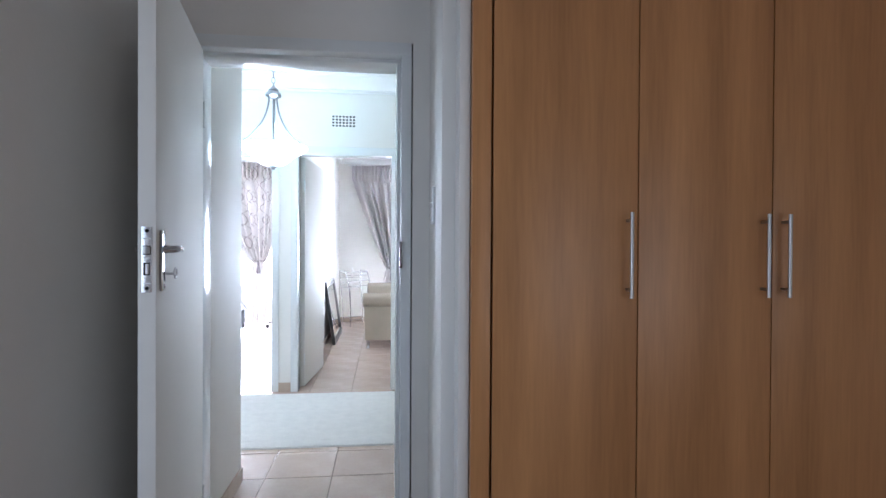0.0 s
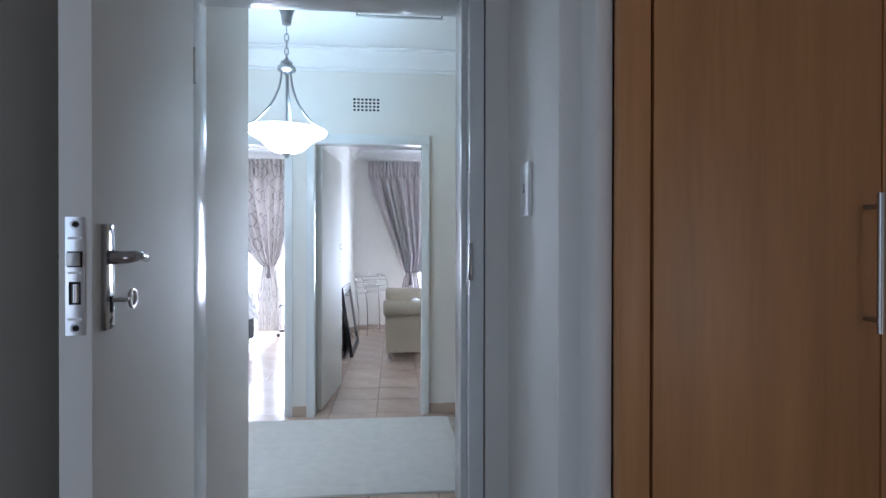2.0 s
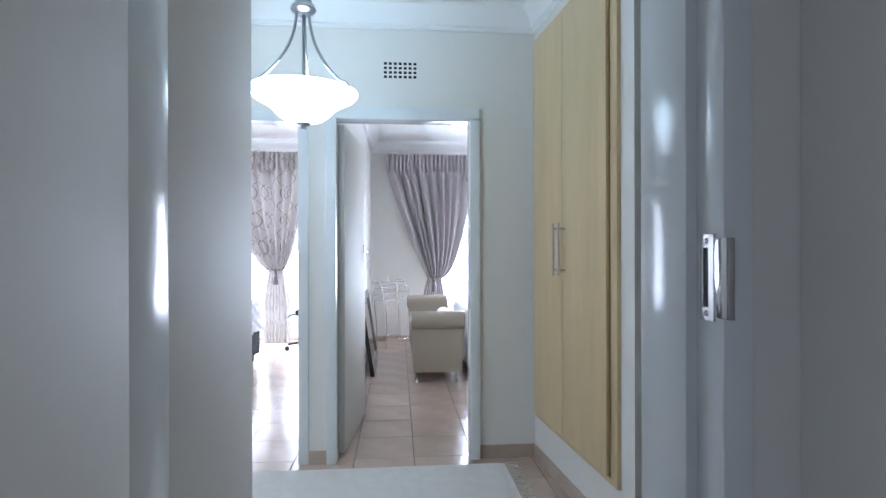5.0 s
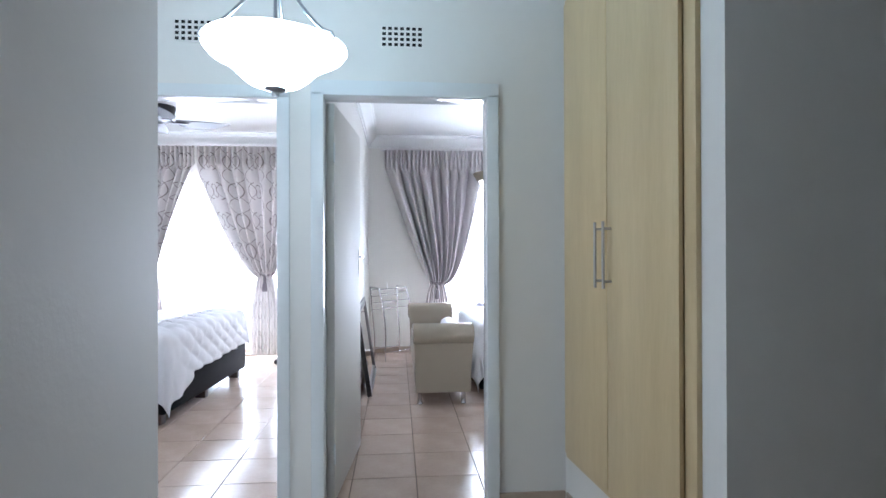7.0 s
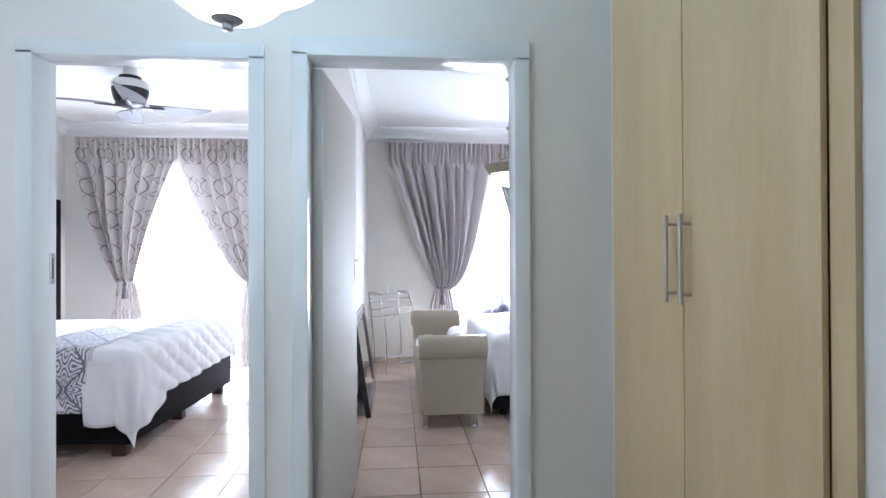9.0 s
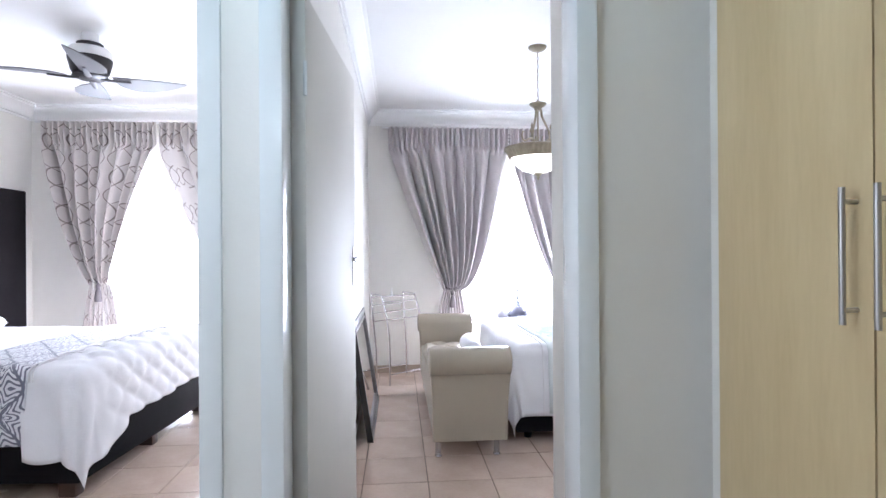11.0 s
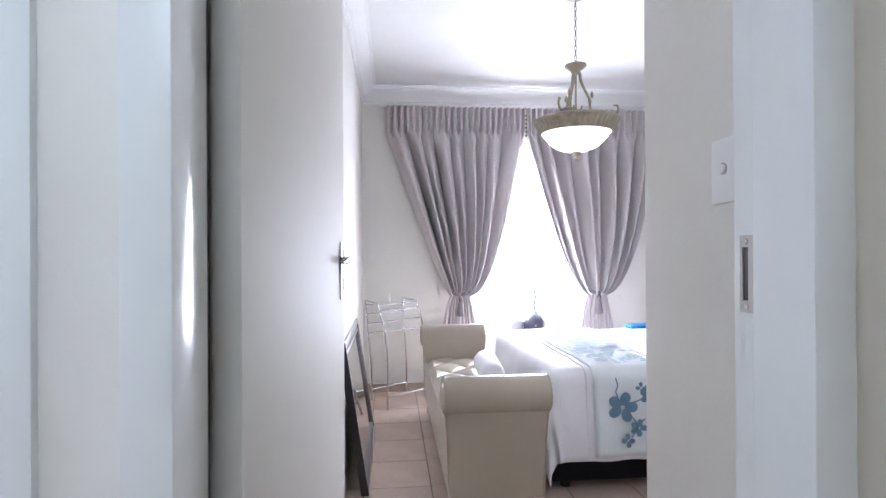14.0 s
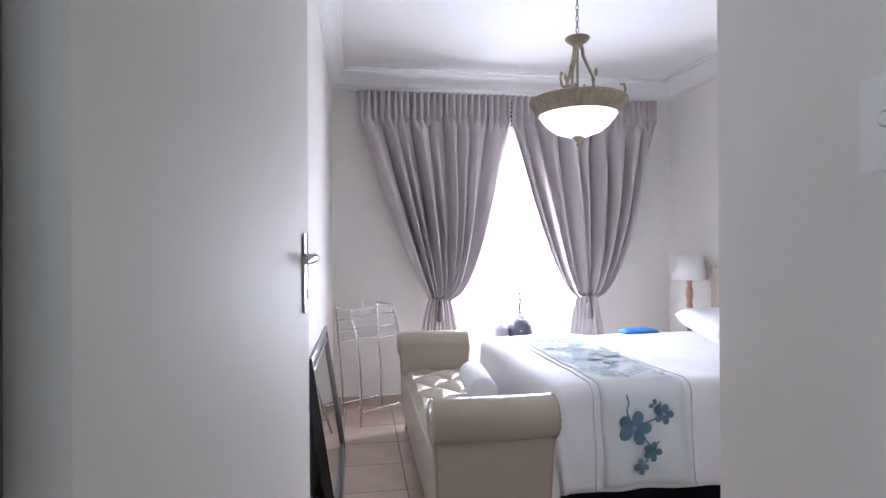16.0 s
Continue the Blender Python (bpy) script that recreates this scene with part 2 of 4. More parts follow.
structure("wall_first_door", boxes((-0.98, -0.81, Y1, Y1B, 0, H), (0.11, 3.1, Y1, Y1B, 0, H), (-0.81, 0.11, Y1, Y1B, 2.09, H)), M_WALL)
structure("wall_return", boxes((0.18, 0.262, 1.715, Y1, 0, H), (0.225, 0.262, 1.632, 1.715, 0, H), bevel=0.008), M_WALL, "painted plaster return beside the wardrobe", True)
structure("wall_passage_left", boxes((-0.98, -0.76, Y1B, 2.94, 0, H), (-3.4, -0.98, 2.76, 2.94, 0, H), bevel=0.006), M_WALL, "", True)
structure("wall_cross_end_west", boxes((-3.5, -3.4, 2.76, YB, 0, H)), M_WALL)
structure("wall_cross_end_east", boxes((2.6, 2.7, Y1B, 3.6, 0, H)), M_WALL)
structure("wall_two_doors", boxes((-4.15, -1.786, YB, YBB, 0, H), (-0.918, -0.786, YB, YBB, 0, H), (0.113, 0.56, YB, YBB, 0, H),
                                  (-1.786, -0.918, YB, YBB, 2.075, H), (-0.786, 0.113, YB, YBB, 2.103, H)), M_WALL)
# the passage cupboard's wall runs slightly askew
SK = math.degrees(math.atan2(0.083, 1.0))
M_SIDE = pose(0.455, 4.685, 0, 0, 0, SK)      # local: -y along the wall towards the first room, +x into it


def side_wall():
    a, b, c0, c1 = -1.17, 0.0, -1.03, -0.07
    bm = boxes((0, 0.6, a, c0, 0, H), (0, 0.6, c0, c1, 0, 0.29), (0, 0.6, c0, c1, 2.485, H), (0, 0.6, c1, b, 0, H), (0.55, 0.6, c0, c1, 0.29, 2.485))
    ob = structure("wall_passage_right", bm, M_WALL, "painted wall with a recess for the cupboard")
    ob.matrix_world = M_SIDE
    ob2 = structure("wall_passage_corner", boxes((0.6, 2.2, -1.17, -1.05, 0, H)), M_WALL)
    ob2.matrix_world = M_SIDE


side_wall()
structure("wall_between_bedrooms", boxes((-0.93, -0.745, YBB, YW, 0, H)), M_WALL)
structure("wall_built_in", boxes((0.204, 2.3, YBB, 5.42, 0, H), bevel=0.004), M_WALL, "painted wall return inside the bedroom", True)
structure("wall_bedroom_east", boxes((2.2, 2.3, 5.42, YW, 0, H)), M_WALL)
structure("wall_bedroom_west", boxes((-4.15, -4.05, YBB, YW, 0, H)), M_WALL)
WIN_R = (0.14, 1.37, 0.50, 2.06)     # x0, x1, z0, z1
WIN_L = (-3.36, -1.3, 0.03, 2.12)
dims, x = [], -4.15
for x0, x1, z0, z1 in (WIN_L, WIN_R):
    dims += [(x, x0, YW, YWB, 0, H), (x0, x1, YW, YWB, 0, z0), (x0, x1, YW, YWB, z1, H)]
    x = x1
structure("wall_windows", boxes(*dims, (x, 2.3, YW, YWB, 0, H)), M_WALL)
structure("ceiling", boxes((-4.2, 3.2, -3.0, 9.02, H, H + 0.1)), M_CEIL, "white painted ceiling")
structure("floor", boxes((-4.2, 3.2, -3.0, 9.02, -0.12, -0.006)), M_GROUT, "tiled floor with brown joints")


def cornice_run(name, p, q, inward):
    """A coved cornice from p to q; inward: the way into the room."""
    prof = [(0, 0), (0.012, 0), (0.014, 0.018), (0.03, 0.022), (0.036, 0.045), (0.06, 0.085), (0.10, 0.115), (0.104, 0.13), (0.125, 0.135), (0.125, H - HC)]
    p, q, w = Vector((*p, 0)), Vector((*q, 0)), Vector((*inward, 0))
    d = (q - p).normalized()
    bm = bmesh.new()
    a = [bm.verts.new(p + w * o - d * 0 + Vector((0, 0, HC + z - 0.001))) for o, z in prof]
    b = [bm.verts.new(q + w * o + Vector((0, 0, HC + z - 0.001))) for o, z in prof]
    for i in range(len(prof) - 1):
        bm.faces.new((a[i], a[i + 1], b[i + 1], b[i]))
    bm.faces.new(a)
    bm.faces.new(b)
    structure(name, bm, M_CORN, "white moulded plaster cornice", True)


cornice_run("cornice", (-3.4, YB), (0.46, YB), (0, -1))
cornice_run("cornice", (0.455, 4.685), (0.552, 3.52), (-1, 0))
cornice_run("cornice", (-0.745, YBB), (-0.745, YW), (1, 0))
cornice_run("cornice", (-0.745, YW), (2.2, YW), (0, -1))
cornice_run("cornice", (2.2, YW), (2.2, 5.42), (-1, 0))
cornice_run("cornice", (-4.05, YW), (-0.93, YW), (0, -1))
cornice_run("cornice", (-4.05, YBB), (-4.05, YW), (1, 0))
cornice_run("cornice", (-0.93, YW), (-0.93, YBB), (-1, 0))


def skirting(p, q, inward):
    """Tile skirting, one piece of about 36 cm after another."""
    p, q, w = Vector((*p, 0)), Vector((*q, 0)), Vector((*inward, 0))
    d = q - p
    n = max(1, round(d.length / 0.357))
    base = tagged(new("baseboard"), "beige ceramic tile skirting", "", "", "structure")
    t = d / n
    ang = math.degrees(math.atan2(d.y, d.x))
    s = 1 if Vector((-d.y, d.x, 0)).dot(w) > 0 else -1
    me = mesh_of(boxes((0.0015, t.length - 0.0015, min(0, s * 0.010), max(0, s * 0.010), 0, 0.078), bevel=0.002), "skirting_tile", M_SKIRT, False)
    for i in range(n):
        ob = new("skirting_tile", me)
        ob.parent = base
        ob.matrix_world = pose(*(p + t * i), 0, 0, ang)


for p, q, w in (((-0.76, 2.94), (-0.76, Y1B + 0.01), (1, 0)), ((-0.918, YB), (-0.786, YB), (0, -1)), ((0.113, YB), (0.452, YB), (0, -1)),
                ((0.457, 4.66), (0.551, 3.52), (-1, 0)), ((-3.3, YB), (-1.786, YB), (0, -1)), ((-0.745, 5.0), (-0.745, YW), (1, 0)),
                ((-0.735, YW), (2.2, YW), (0, -1)), ((0.204, 5.42), (0.204, 4.86), (-1, 0)), ((2.2, YW - 0.01), (2.2, 5.43), (-1, 0)),
                ((-4.05, YW), (-0.93, YW), (0, -1)), ((0.18, Y1 - 0.01), (0.18, 1.72), (-1, 0)), ((-0.88, 2.1), (-0.88, -2.8), (1, 0)),
                ((0.11, Y1), (0.17, Y1), (0, -1)), ((-3.3, 2.94), (-0.77, 2.94), (0, 1))):
    skirting(p, q, w)


# ---- door frames and doors ----
def door_frame(name, x0, x1, y0, y1, top, leaf_side, over=0.05, proud=0.012):
    """A pressed steel frame in a wall from y0 to y1 round the opening x0..x1. leaf_side: -1 where the leaf closes on the y0 side, 1 on y1."""
    f = 0.043
    base = tagged(new(name), "white gloss painted pressed steel door frame", "", "", "structure")
    ya, yb = y0 - proud, y1 + 0.012
    step = y0 + 0.055 if leaf_side < 0 else y1 - 0.055
    lo, hi = (ya, step) if leaf_side < 0 else (step, yb)      # rebate for the leaf
    s0, s1 = (step, yb) if leaf_side < 0 else (ya, step)      # stop
    for side, xi in ((-1, x0), (1, x1)):
        o = xi + side * f
        bm = bmesh.new()
        box(bm, min(xi, o), max(xi, o), lo, hi, 0, top, 0.004)
        box(bm, min(xi - side * 0.016, o), max(xi - side * 0.016, o), s0, s1, 0, top - 0.0, 0.004)
        part("jamb", bm, M_GLOSS, base)
    bm = bmesh.new()
    box(bm, x0 - f, x1 + f, lo, hi, top, top + over, 0.004)
    box(bm, x0 - f, x1 + f, s0, s1, top - 0.014, top + over, 0.004)
    part("head", bm, M_GLOSS, base)
    return base


def strike(base, x, y, z, s, lip=0):
    """The lock's keep on a jamb, facing -x (s = -1) or +x: a plate round one tall opening. lip: the way to the frame's face, where it folds over."""
    def slab(t, y0, y1, z0, z1):
        return (min(0, s * t), max(0, s * t), y0, y1, z0, z1)
    k = part("strike_plate", boxes(slab(0.003, -0.016, 0.016, 0.042, 0.061), slab(0.003, -0.016, 0.016, -0.061, -0.042),
                                   slab(0.003, -0.016, -0.004, -0.042, 0.042), slab(0.003, 0.009, 0.016, -0.042, 0.042)), M_STEEL, base, "steel keep", False)
    k.location = (x, y, z)
    # flat slab, its dark colour stands for the recess's shade
    part("keep_recess", boxes(slab(0.0012, -0.009, 0.009, -0.042, 0.042)), M_KEEP, k)
    for zz in (0.051, -0.051):
        part("screw", bar([(s * 0.002, 0, zz), (s * 0.0042, 0, zz)], 0.0045, 10), M_HANDLE, k)
    if lip:
        part("keep_lip", boxes((min(-s * 0.008, s * 0.003), max(-s * 0.008, s * 0.003), min(lip * 0.016, lip * 0.047), max(lip * 0.016, lip * 0.047), -0.055, 0.055), bevel=0.001), M_HANDLE, k)


FRAME_1 = door_frame("door_frame_1", -0.762, 0.062, Y1, Y1B, 2.04, -1)
FRAME_2 = door_frame("door_frame_2", -0.755, 0.070, YB, YBB, 2.045, 1, 0.058, 0.03)
FRAME_3 = door_frame("door_frame_3", -1.743, -0.945, YB, YBB, 2.03, 1, 0.045)
# thin dark strip stands in for the shade in the hinge-side rebate
part("rebate_shade", boxes((-0.7549, -0.7495, 4.7755, 4.811, 0, 2.04)), M_WOODLEG, FRAME_2, "dark brown strip painted for the rebate's shade", False)
strike(FRAME_1, 0.0615, 2.212, 1.226, -1, -1)
strike(FRAME_2, 0.0695, 4.806, 1.227, -1)
strike(FRAME_3, -1.7425, 4.812, 1.227, 1)


def lever_handle(parent, side, z, key=False, reach=1.0):
    """Lever on a long plate, on the leaf's face y = 0; side: -1 faces -y, 1 faces +y. The lever points to -x."""
    s = side * reach
    g = part("handle_plate", boxes((-0.02, 0.02, min(0, s * 0.009), max(0, s * 0.009), z - 0.112, z + 0.052), bevel=0.004), M_HANDLE, parent, "satin chrome lock plate")
    bm = bmesh.new()
    tube(bm, [(0, s * 0.005, z), (0, s * 0.02, z), (0, s * 0.03, z), (-0.004, s * 0.037, z + 0.001), (-0.014, s * 0.0405, z + 0.002), (-0.035, s * 0.041, z + 0.002), (-0.06, s * 0.039, z + 0.001), (-0.08, s * 0.036, z - 0.002), (-0.09, s * 0.035, z - 0.004)], 0.0115, 12, 0.0065)
    part("lever", bm, M_HANDLE, g, "chrome lever")
    bm = bmesh.new()
    for zz in (z + 0.046, z - 0.1):
        tube(bm, [(0, s * 0.008, zz), (0, s * 0.011, zz)], 0.005, 8)
    part("screw", bm, M_HANDLE, g)
    part("keyhole", boxes((-0.004, 0.004, min(0, s * 0.0105), max(0, s * 0.0105), z - 0.085, z - 0.06)), M_DARK, g)
    if key:
        bm = bmesh.new()
        tube(bm, [(0, s * 0.004, z - 0.066), (0, s * 0.03, z - 0.066)], 0.0035, 8)
        ring = [(-0.024 + 0.016 * math.cos(a) , s * 0.032, z - 0.066 + 0.014 * math.sin(a)) for a in np.linspace(0, 2 * math.pi, 17)]
        tube(bm, ring, 0.0028, 6)
        tube(bm, [(0, s * 0.03, z - 0.066), (-0.01, s * 0.032, z - 0.066)], 0.003, 6)
        part("key", bm, M_STEEL, g, "steel key in the lock")


def door(name, label, hinge, angle, swing, z=1.20, key=False, mirror=1, width=0.81):
    """A leaf 2.03 high, hinged at the origin, along +x when angle is 0. mirror: which face has the key."""
    base = tagged(new(name), label, "", "", "structure")
    base.matrix_world = pose(hinge[0], hinge[1], 0, 0, 0, angle)
    y0, y1 = (-0.044, 0.0) if swing < 0 else (0.0, 0.043)
    e = width + 0.003
    part("leaf", boxes((0.003, e, y0, y1, 0.008, 2.032), bevel=0.002), M_DOOR, base)
    for s, yy in ((-1, y0), (1, y1)):
        h = new("handle")
        h.parent, h.location = base, (e - 0.051, yy, 0)
        lever_handle(h, s, z, key and s == mirror, (1.0 if key else 0.6) if s == mirror else 0.35)
    c = (y0 + y1) / 2
    fp = part("lock_face", boxes((e, e + 0.0025, c - 0.0125, c + 0.0125, z - 0.112, z + 0.06), bevel=0.001), M_LOCK, base, "polished lock face plate")
    part("latch_opening", boxes((e + 0.002, e + 0.003, c - 0.0095, c + 0.0095, z - 0.013, z + 0.010)), M_DARK, fp)
    part("latch", boxes((e + 0.003, e + 0.012, c - 0.008, c + 0.008, z - 0.011, z + 0.008), bevel=0.002), M_STEEL, fp)
    part("bolt_opening", boxes((e + 0.002, e + 0.003, c - 0.0075, c + 0.0075, z - 0.067, z - 0.034)), M_DARK, fp)
    part("dead_bolt", bar([(e + 0.002, c + 0.001, z - 0.064), (e + 0.002, c + 0.001, z - 0.037)], 0.0052, 12), M_CHROME, fp, "chrome roller bolt")
    for zz, w in ((z + 0.029, 0.009), (z - 0.021, 0.008), (z - 0.088, 0.009)):
        part("stamped_mark", boxes((e + 0.002, e + 0.0029, c - w, c + w, zz - 0.0018, zz + 0.0018)), M_PLASTIC, fp, "pale stamped lettering")
    for zz in (z + 0.049, z - 0.101):
        part("screw_hole", bar([(e + 0.002, c, zz), (e + 0.003, c, zz)], 0.0062, 12), M_HANDLE, fp)
        part("screw", bar([(e + 0.0025, c + 0.0012, zz), (e + 0.0034, c + 0.0012, zz)], 0.0044, 10), M_DARK, fp)
    for zz in (0.25, 1.78):
        part("hinge", bar([(0, y0 if swing < 0 else y1, zz - 0.05), (0, y0 if swing < 0 else y1, zz + 0.05)], 0.006, 10), M_GLOSS, base)
    return base


door("door_1", "open off-white panel door with a key in its lock", (-0.762, 2.203), math.degrees(math.atan2(1.458 - 2.203, -0.637 + 0.762)), 1, 1.252, True, 1, 0.754)
door("door_2", "open off-white flush bedroom door with a chrome lever", (-0.748, 4.812), math.degrees(math.atan2(5.60 - 4.812, -0.66 + 0.733)), -1, 1.24, False, -1)


# ---- first room: wardrobe ----
def bar_handle(parent, x, y, z0, z1, m=M_STEEL):
    bm = bar([(x, y - 0.034, z0), (x, y - 0.034, z1)], 0.006, 12)
    for zz in (z0 + 0.025, z1 - 0.025):
        tube(bm, [(x, y, zz), (x, y - 0.034, zz)], 0.005, 10)
    return part("handle", bm, m, parent, "brushed steel bar handle")


def wardrobe():
    base = thing("wardrobe", "tall oak-veneer built-in wardrobe with steel bar handles", "wardrobe", pose(0.262, 1.60, 0))
    part("carcass", boxes((0.02, 2.8, 0.03, 0.585, 0.0, 2.715)), M_OAK_D, base)
    part("stile", boxes((0, 0.058, -0.002, 0.03, 0, 2.715), bevel=0.002), M_OAK, base)
    edges = (0.064, 0.530, 0.985, 1.45, 1.90, 2.36)
    sides = (1, 1, -1, 1, -1)
    for (a, b), s in zip(zip(edges, edges[1:]), sides):
        d = part("door", boxes((a + 0.002, b - 0.002, 0, 0.018, 0.08, 2.66), bevel=0.0015), M_OAK, base)
        bar_handle(d, b - 0.036 if s > 0 else a + 0.036, 0.0, 1.106, 1.372)
    part("plinth", boxes((0.06, 2.4, 0.02, 0.029, 0, 0.078)), M_OAK_D, base)
    part("head_rail", boxes((0.06, 2.4, 0.0, 0.029, 2.664, 2.715)), M_OAK, base)


wardrobe()


def light_switch(name, label, m):
    base = thing(name, label, "light switch", m)
    part("plate", boxes((-0.042, 0.042, -0.011, 0, -0.067, 0.067), bevel=0.004), M_PLASTIC, base)
    part("button", bar([(0, -0.009, 0.004), (0, -0.016, 0.004)], 0.009, 16), M_PLASTIC, base, "small round button")
    part("button_ring", bar([(0, -0.0095, 0.004), (0, -0.0125, 0.004)], 0.0125, 16), M_STEEL, base)


light_switch("light_switch", "white plastic light switch on the painted return wall", pose(0.18, 1.962, 1.412, 0, 0, -90))
light_switch("light_switch", "white plastic light switch beside the bedroom door", pose(0.204, 5.055, 1.428, 0, 0, -90))


# ---- passage ----
def passage_cupboard():
    base = thing("passage_cupboard", "tall maple-veneer wall cupboard with two doors", "cupboard", M_SIDE)
    part("carcass", boxes((0.02, 0.5, -1.025, -0.075, 0.295, 2.48)), M_MAPLE_D, base)
    bm = bmesh.new()
    for d in ((-0.018, 0.02, -1.062, -1.003, 0.265, 2.51), (-0.018, 0.02, -1.018, -0.05, 0.265, 0.292), (-0.018, 0.02, -1.018, -0.05, 2.483, 2.51)):
        box(bm, *d, bevel=0.002)
    part("surround", bm, M_MAPLE, base, "maple edging strip")
    for a, b in ((-1.0, -0.518), (-0.514, -0.078)):
        d = part("door", boxes((-0.036, -0.019, a, b, 0.30, 2.475), bevel=0.0015), M_MAPLE, base)
        yy = -0.518 - 0.034 if a < -0.6 else -0.514 + 0.034
        bm = bar([(-0.07, yy, 1.127), (-0.07, yy, 1.395)], 0.006, 12)
        for zz in (1.155, 1.367):
            tube(bm, [(-0.036, yy, zz), (-0.07, yy, zz)], 0.005, 10)
        part("handle", bm, M_STEEL, d, "brushed steel bar handle")


passage_cupboard()


def air_vent(x0, z0):
    """An air brick: a plate with rows of square holes."""
    base = thing("air_vent", "small white perforated air vent in the wall", "vent", pose(x0, YB, z0), "air vents over the doors")
    nx, nz, w, h = 7, 4, 0.205, 0.105
    bm = bmesh.new()
    px, pz = w / nx, h / nz
    for i in range(nx + 1):
        xx = i * px
        box(bm, xx - px * 0.19, xx + px * 0.19, -0.004, 0.0, -px * 0.19, h + px * 0.19)
    for j in range(nz + 1):
        zz = j * pz
        box(bm, -px * 0.2, w + px * 0.2, -0.0035, 0.0, zz - pz * 0.2, zz + pz * 0.2)
    part("grille", bm, M_WALL, base)
    # no real holes: a dark sheet behind the grille paints their shade
    part("backing", boxes((0, w, -0.0012, -0.0002, 0, h)), M_DARK, base, "dark sheet for the shade in the holes")


air_vent(-0.463, 2.278)
air_vent(-1.438, 2.278)


def rug():
    x0, x1, y0, y1 = -1.35, 0.25, 3.37, 4.59
    base = thing("rug", "cream woven cotton rug with knotted fringe", "rug", pose(0, 0, 0))
    bm = bmesh.new()

    def top(u, v):
        x, y = x0 + (x1 - x0) * u, y0 + (y1 - y0) * v
        z = 0.008 + 0.0022 * math.sin(v * 2 * math.pi * 60) + 0.002 * noise.noise((x * 3, y * 3, 0))
        if u in (0, 1) or v in (0, 1):
            z = 0.001
        return x + 0.006 * noise.noise((y * 5, 7, 0)) * (u > 0.9), y + 0.006 * noise.noise((x * 4, 3, 0)) * (v < 0.1), z
    sheet(bm, 40, 241, top)
    part("weave", bm, M_RUG, base)
    for side, xx in ((1, x1), (-1, x0)):
        bm = bmesh.new()
        rnd = random.Random(5)
        n = 62
        for i in range(n):
            y = y0 + (y1 - y0) * (i + 0.5) / n
            pts = [(xx - side * 0.005, y, 0.006)]
            for k in (1, 2, 3):
                pts.append((xx + side * 0.023 * k, y + rnd.uniform(-0.009, 0.009) * k * 0.6, 0.004 + rnd.uniform(0, 0.004)))
            tube(bm, pts, 0.0035, 5, 0.002)
        part("fringe", bm, M_FRINGE, base, "knotted cream fringe")


rug()


def ceiling_hatch():
    base = thing("ceiling_hatch", "white ceiling hatch standing slightly open", "hatch", pose(-0.12, 3.75, H))
    bm = boxes((-0.30, 0.30, -0.30, -0.27, -0.014, 0), (-0.30, 0.30, 0.27, 0.30, -0.014, 0), (-0.30, -0.27, -0.27, 0.27, -0.014, 0), (0.27, 0.30, -0.27, 0.27, -0.014, 0), bevel=0.002)
    part("trim", bm, M_CORN, base)
    part("gap", boxes((-0.268, 0.268, -0.268, 0.268, -0.003, -0.001)), M_DARK, base)
    p = part("panel", boxes((-0.262, 0.262, -0.262, 0.262, -0.006, 0.0), bevel=0.002), M_CEIL, base)
    p.matrix_local = pose(0, -0.006, -0.006, 1.2, 0, 0)


ceiling_hatch()


def pendant():
    x, y = -0.785, 3.86
    base = thing("pendant_lamp", "brushed nickel pendant with a lit frosted glass bowl", "pendant lamp", pose(x, y, 0))
    part("canopy", turned([(0.0, H), (0.062, H), (0.064, H - 0.03), (0.055, H - 0.045), (0.038, H - 0.08), (0.03, H - 0.12), (0.026, H - 0.145), (0.012, H - 0.15), (0.0, H - 0.151)][::-1], 24), M_NICKEL, base, "brushed nickel ceiling cup")
    bm = bmesh.new()
    tube(bm, [(0, 0, H - 0.145), (0, 0, 2.515)], 0.003, 6)
    z, k = 2.52, 1
    while z > 2.385:
        pts = []
        for i in range(13):
            a = 2 * math.pi * i / 12
            px, pz = 0.012 * math.cos(a), z - 0.022 + 0.024 * math.sin(a)
            pts.append((px, 0, pz) if k % 2 else (0, px, pz))
        tube(bm, pts, 0.003, 6)
        z -= 0.041
        k += 1
    part("chain", bm, M_NICKEL, base, "nickel link chain")
    part("hub", turned([(0.0, 2.285), (0.03, 2.288), (0.036, 2.296), (0.05, 2.302), (0.055, 2.31), (0.05, 2.325), (0.034, 2.338), (0.036, 2.348), (0.028, 2.358), (0.012, 2.37), (0.006, 2.385), (0, 2.387)], 28), M_NICKEL, base)
    part("stem", bar([(0, 0, 2.31), (0, 0, 1.81)], 0.006, 10), M_NICKEL, base)
    for k in range(3):
        a = radians(90 + 120 * k)
        pts = []
        for s in np.linspace(0, 1, 14):
            r = 0.03 + 0.160 * s ** 1.9
            pts.append((r * math.cos(a), r * math.sin(a), 2.305 - 0.327 * s - 0.012 * math.sin(math.pi * s)))
        bm = bar(pts, 0.0062, 8)
        hook = [pts[-1]] + [(r * math.cos(a), r * math.sin(a), zz) for r, zz in ((0.212, 1.968), (0.228, 1.962), (0.236, 1.945), (0.222, 1.922), (0.19, 1.903), (0.165, 1.89))]
        tube(bm, hook, 0.005, 8, 0.0025)
        part("arm", bm, M_NICKEL, base, "curved nickel arm")
    def wave(a, r, z):
        return 1 + 0.018 * math.cos(3 * a) * (r > 0.19)
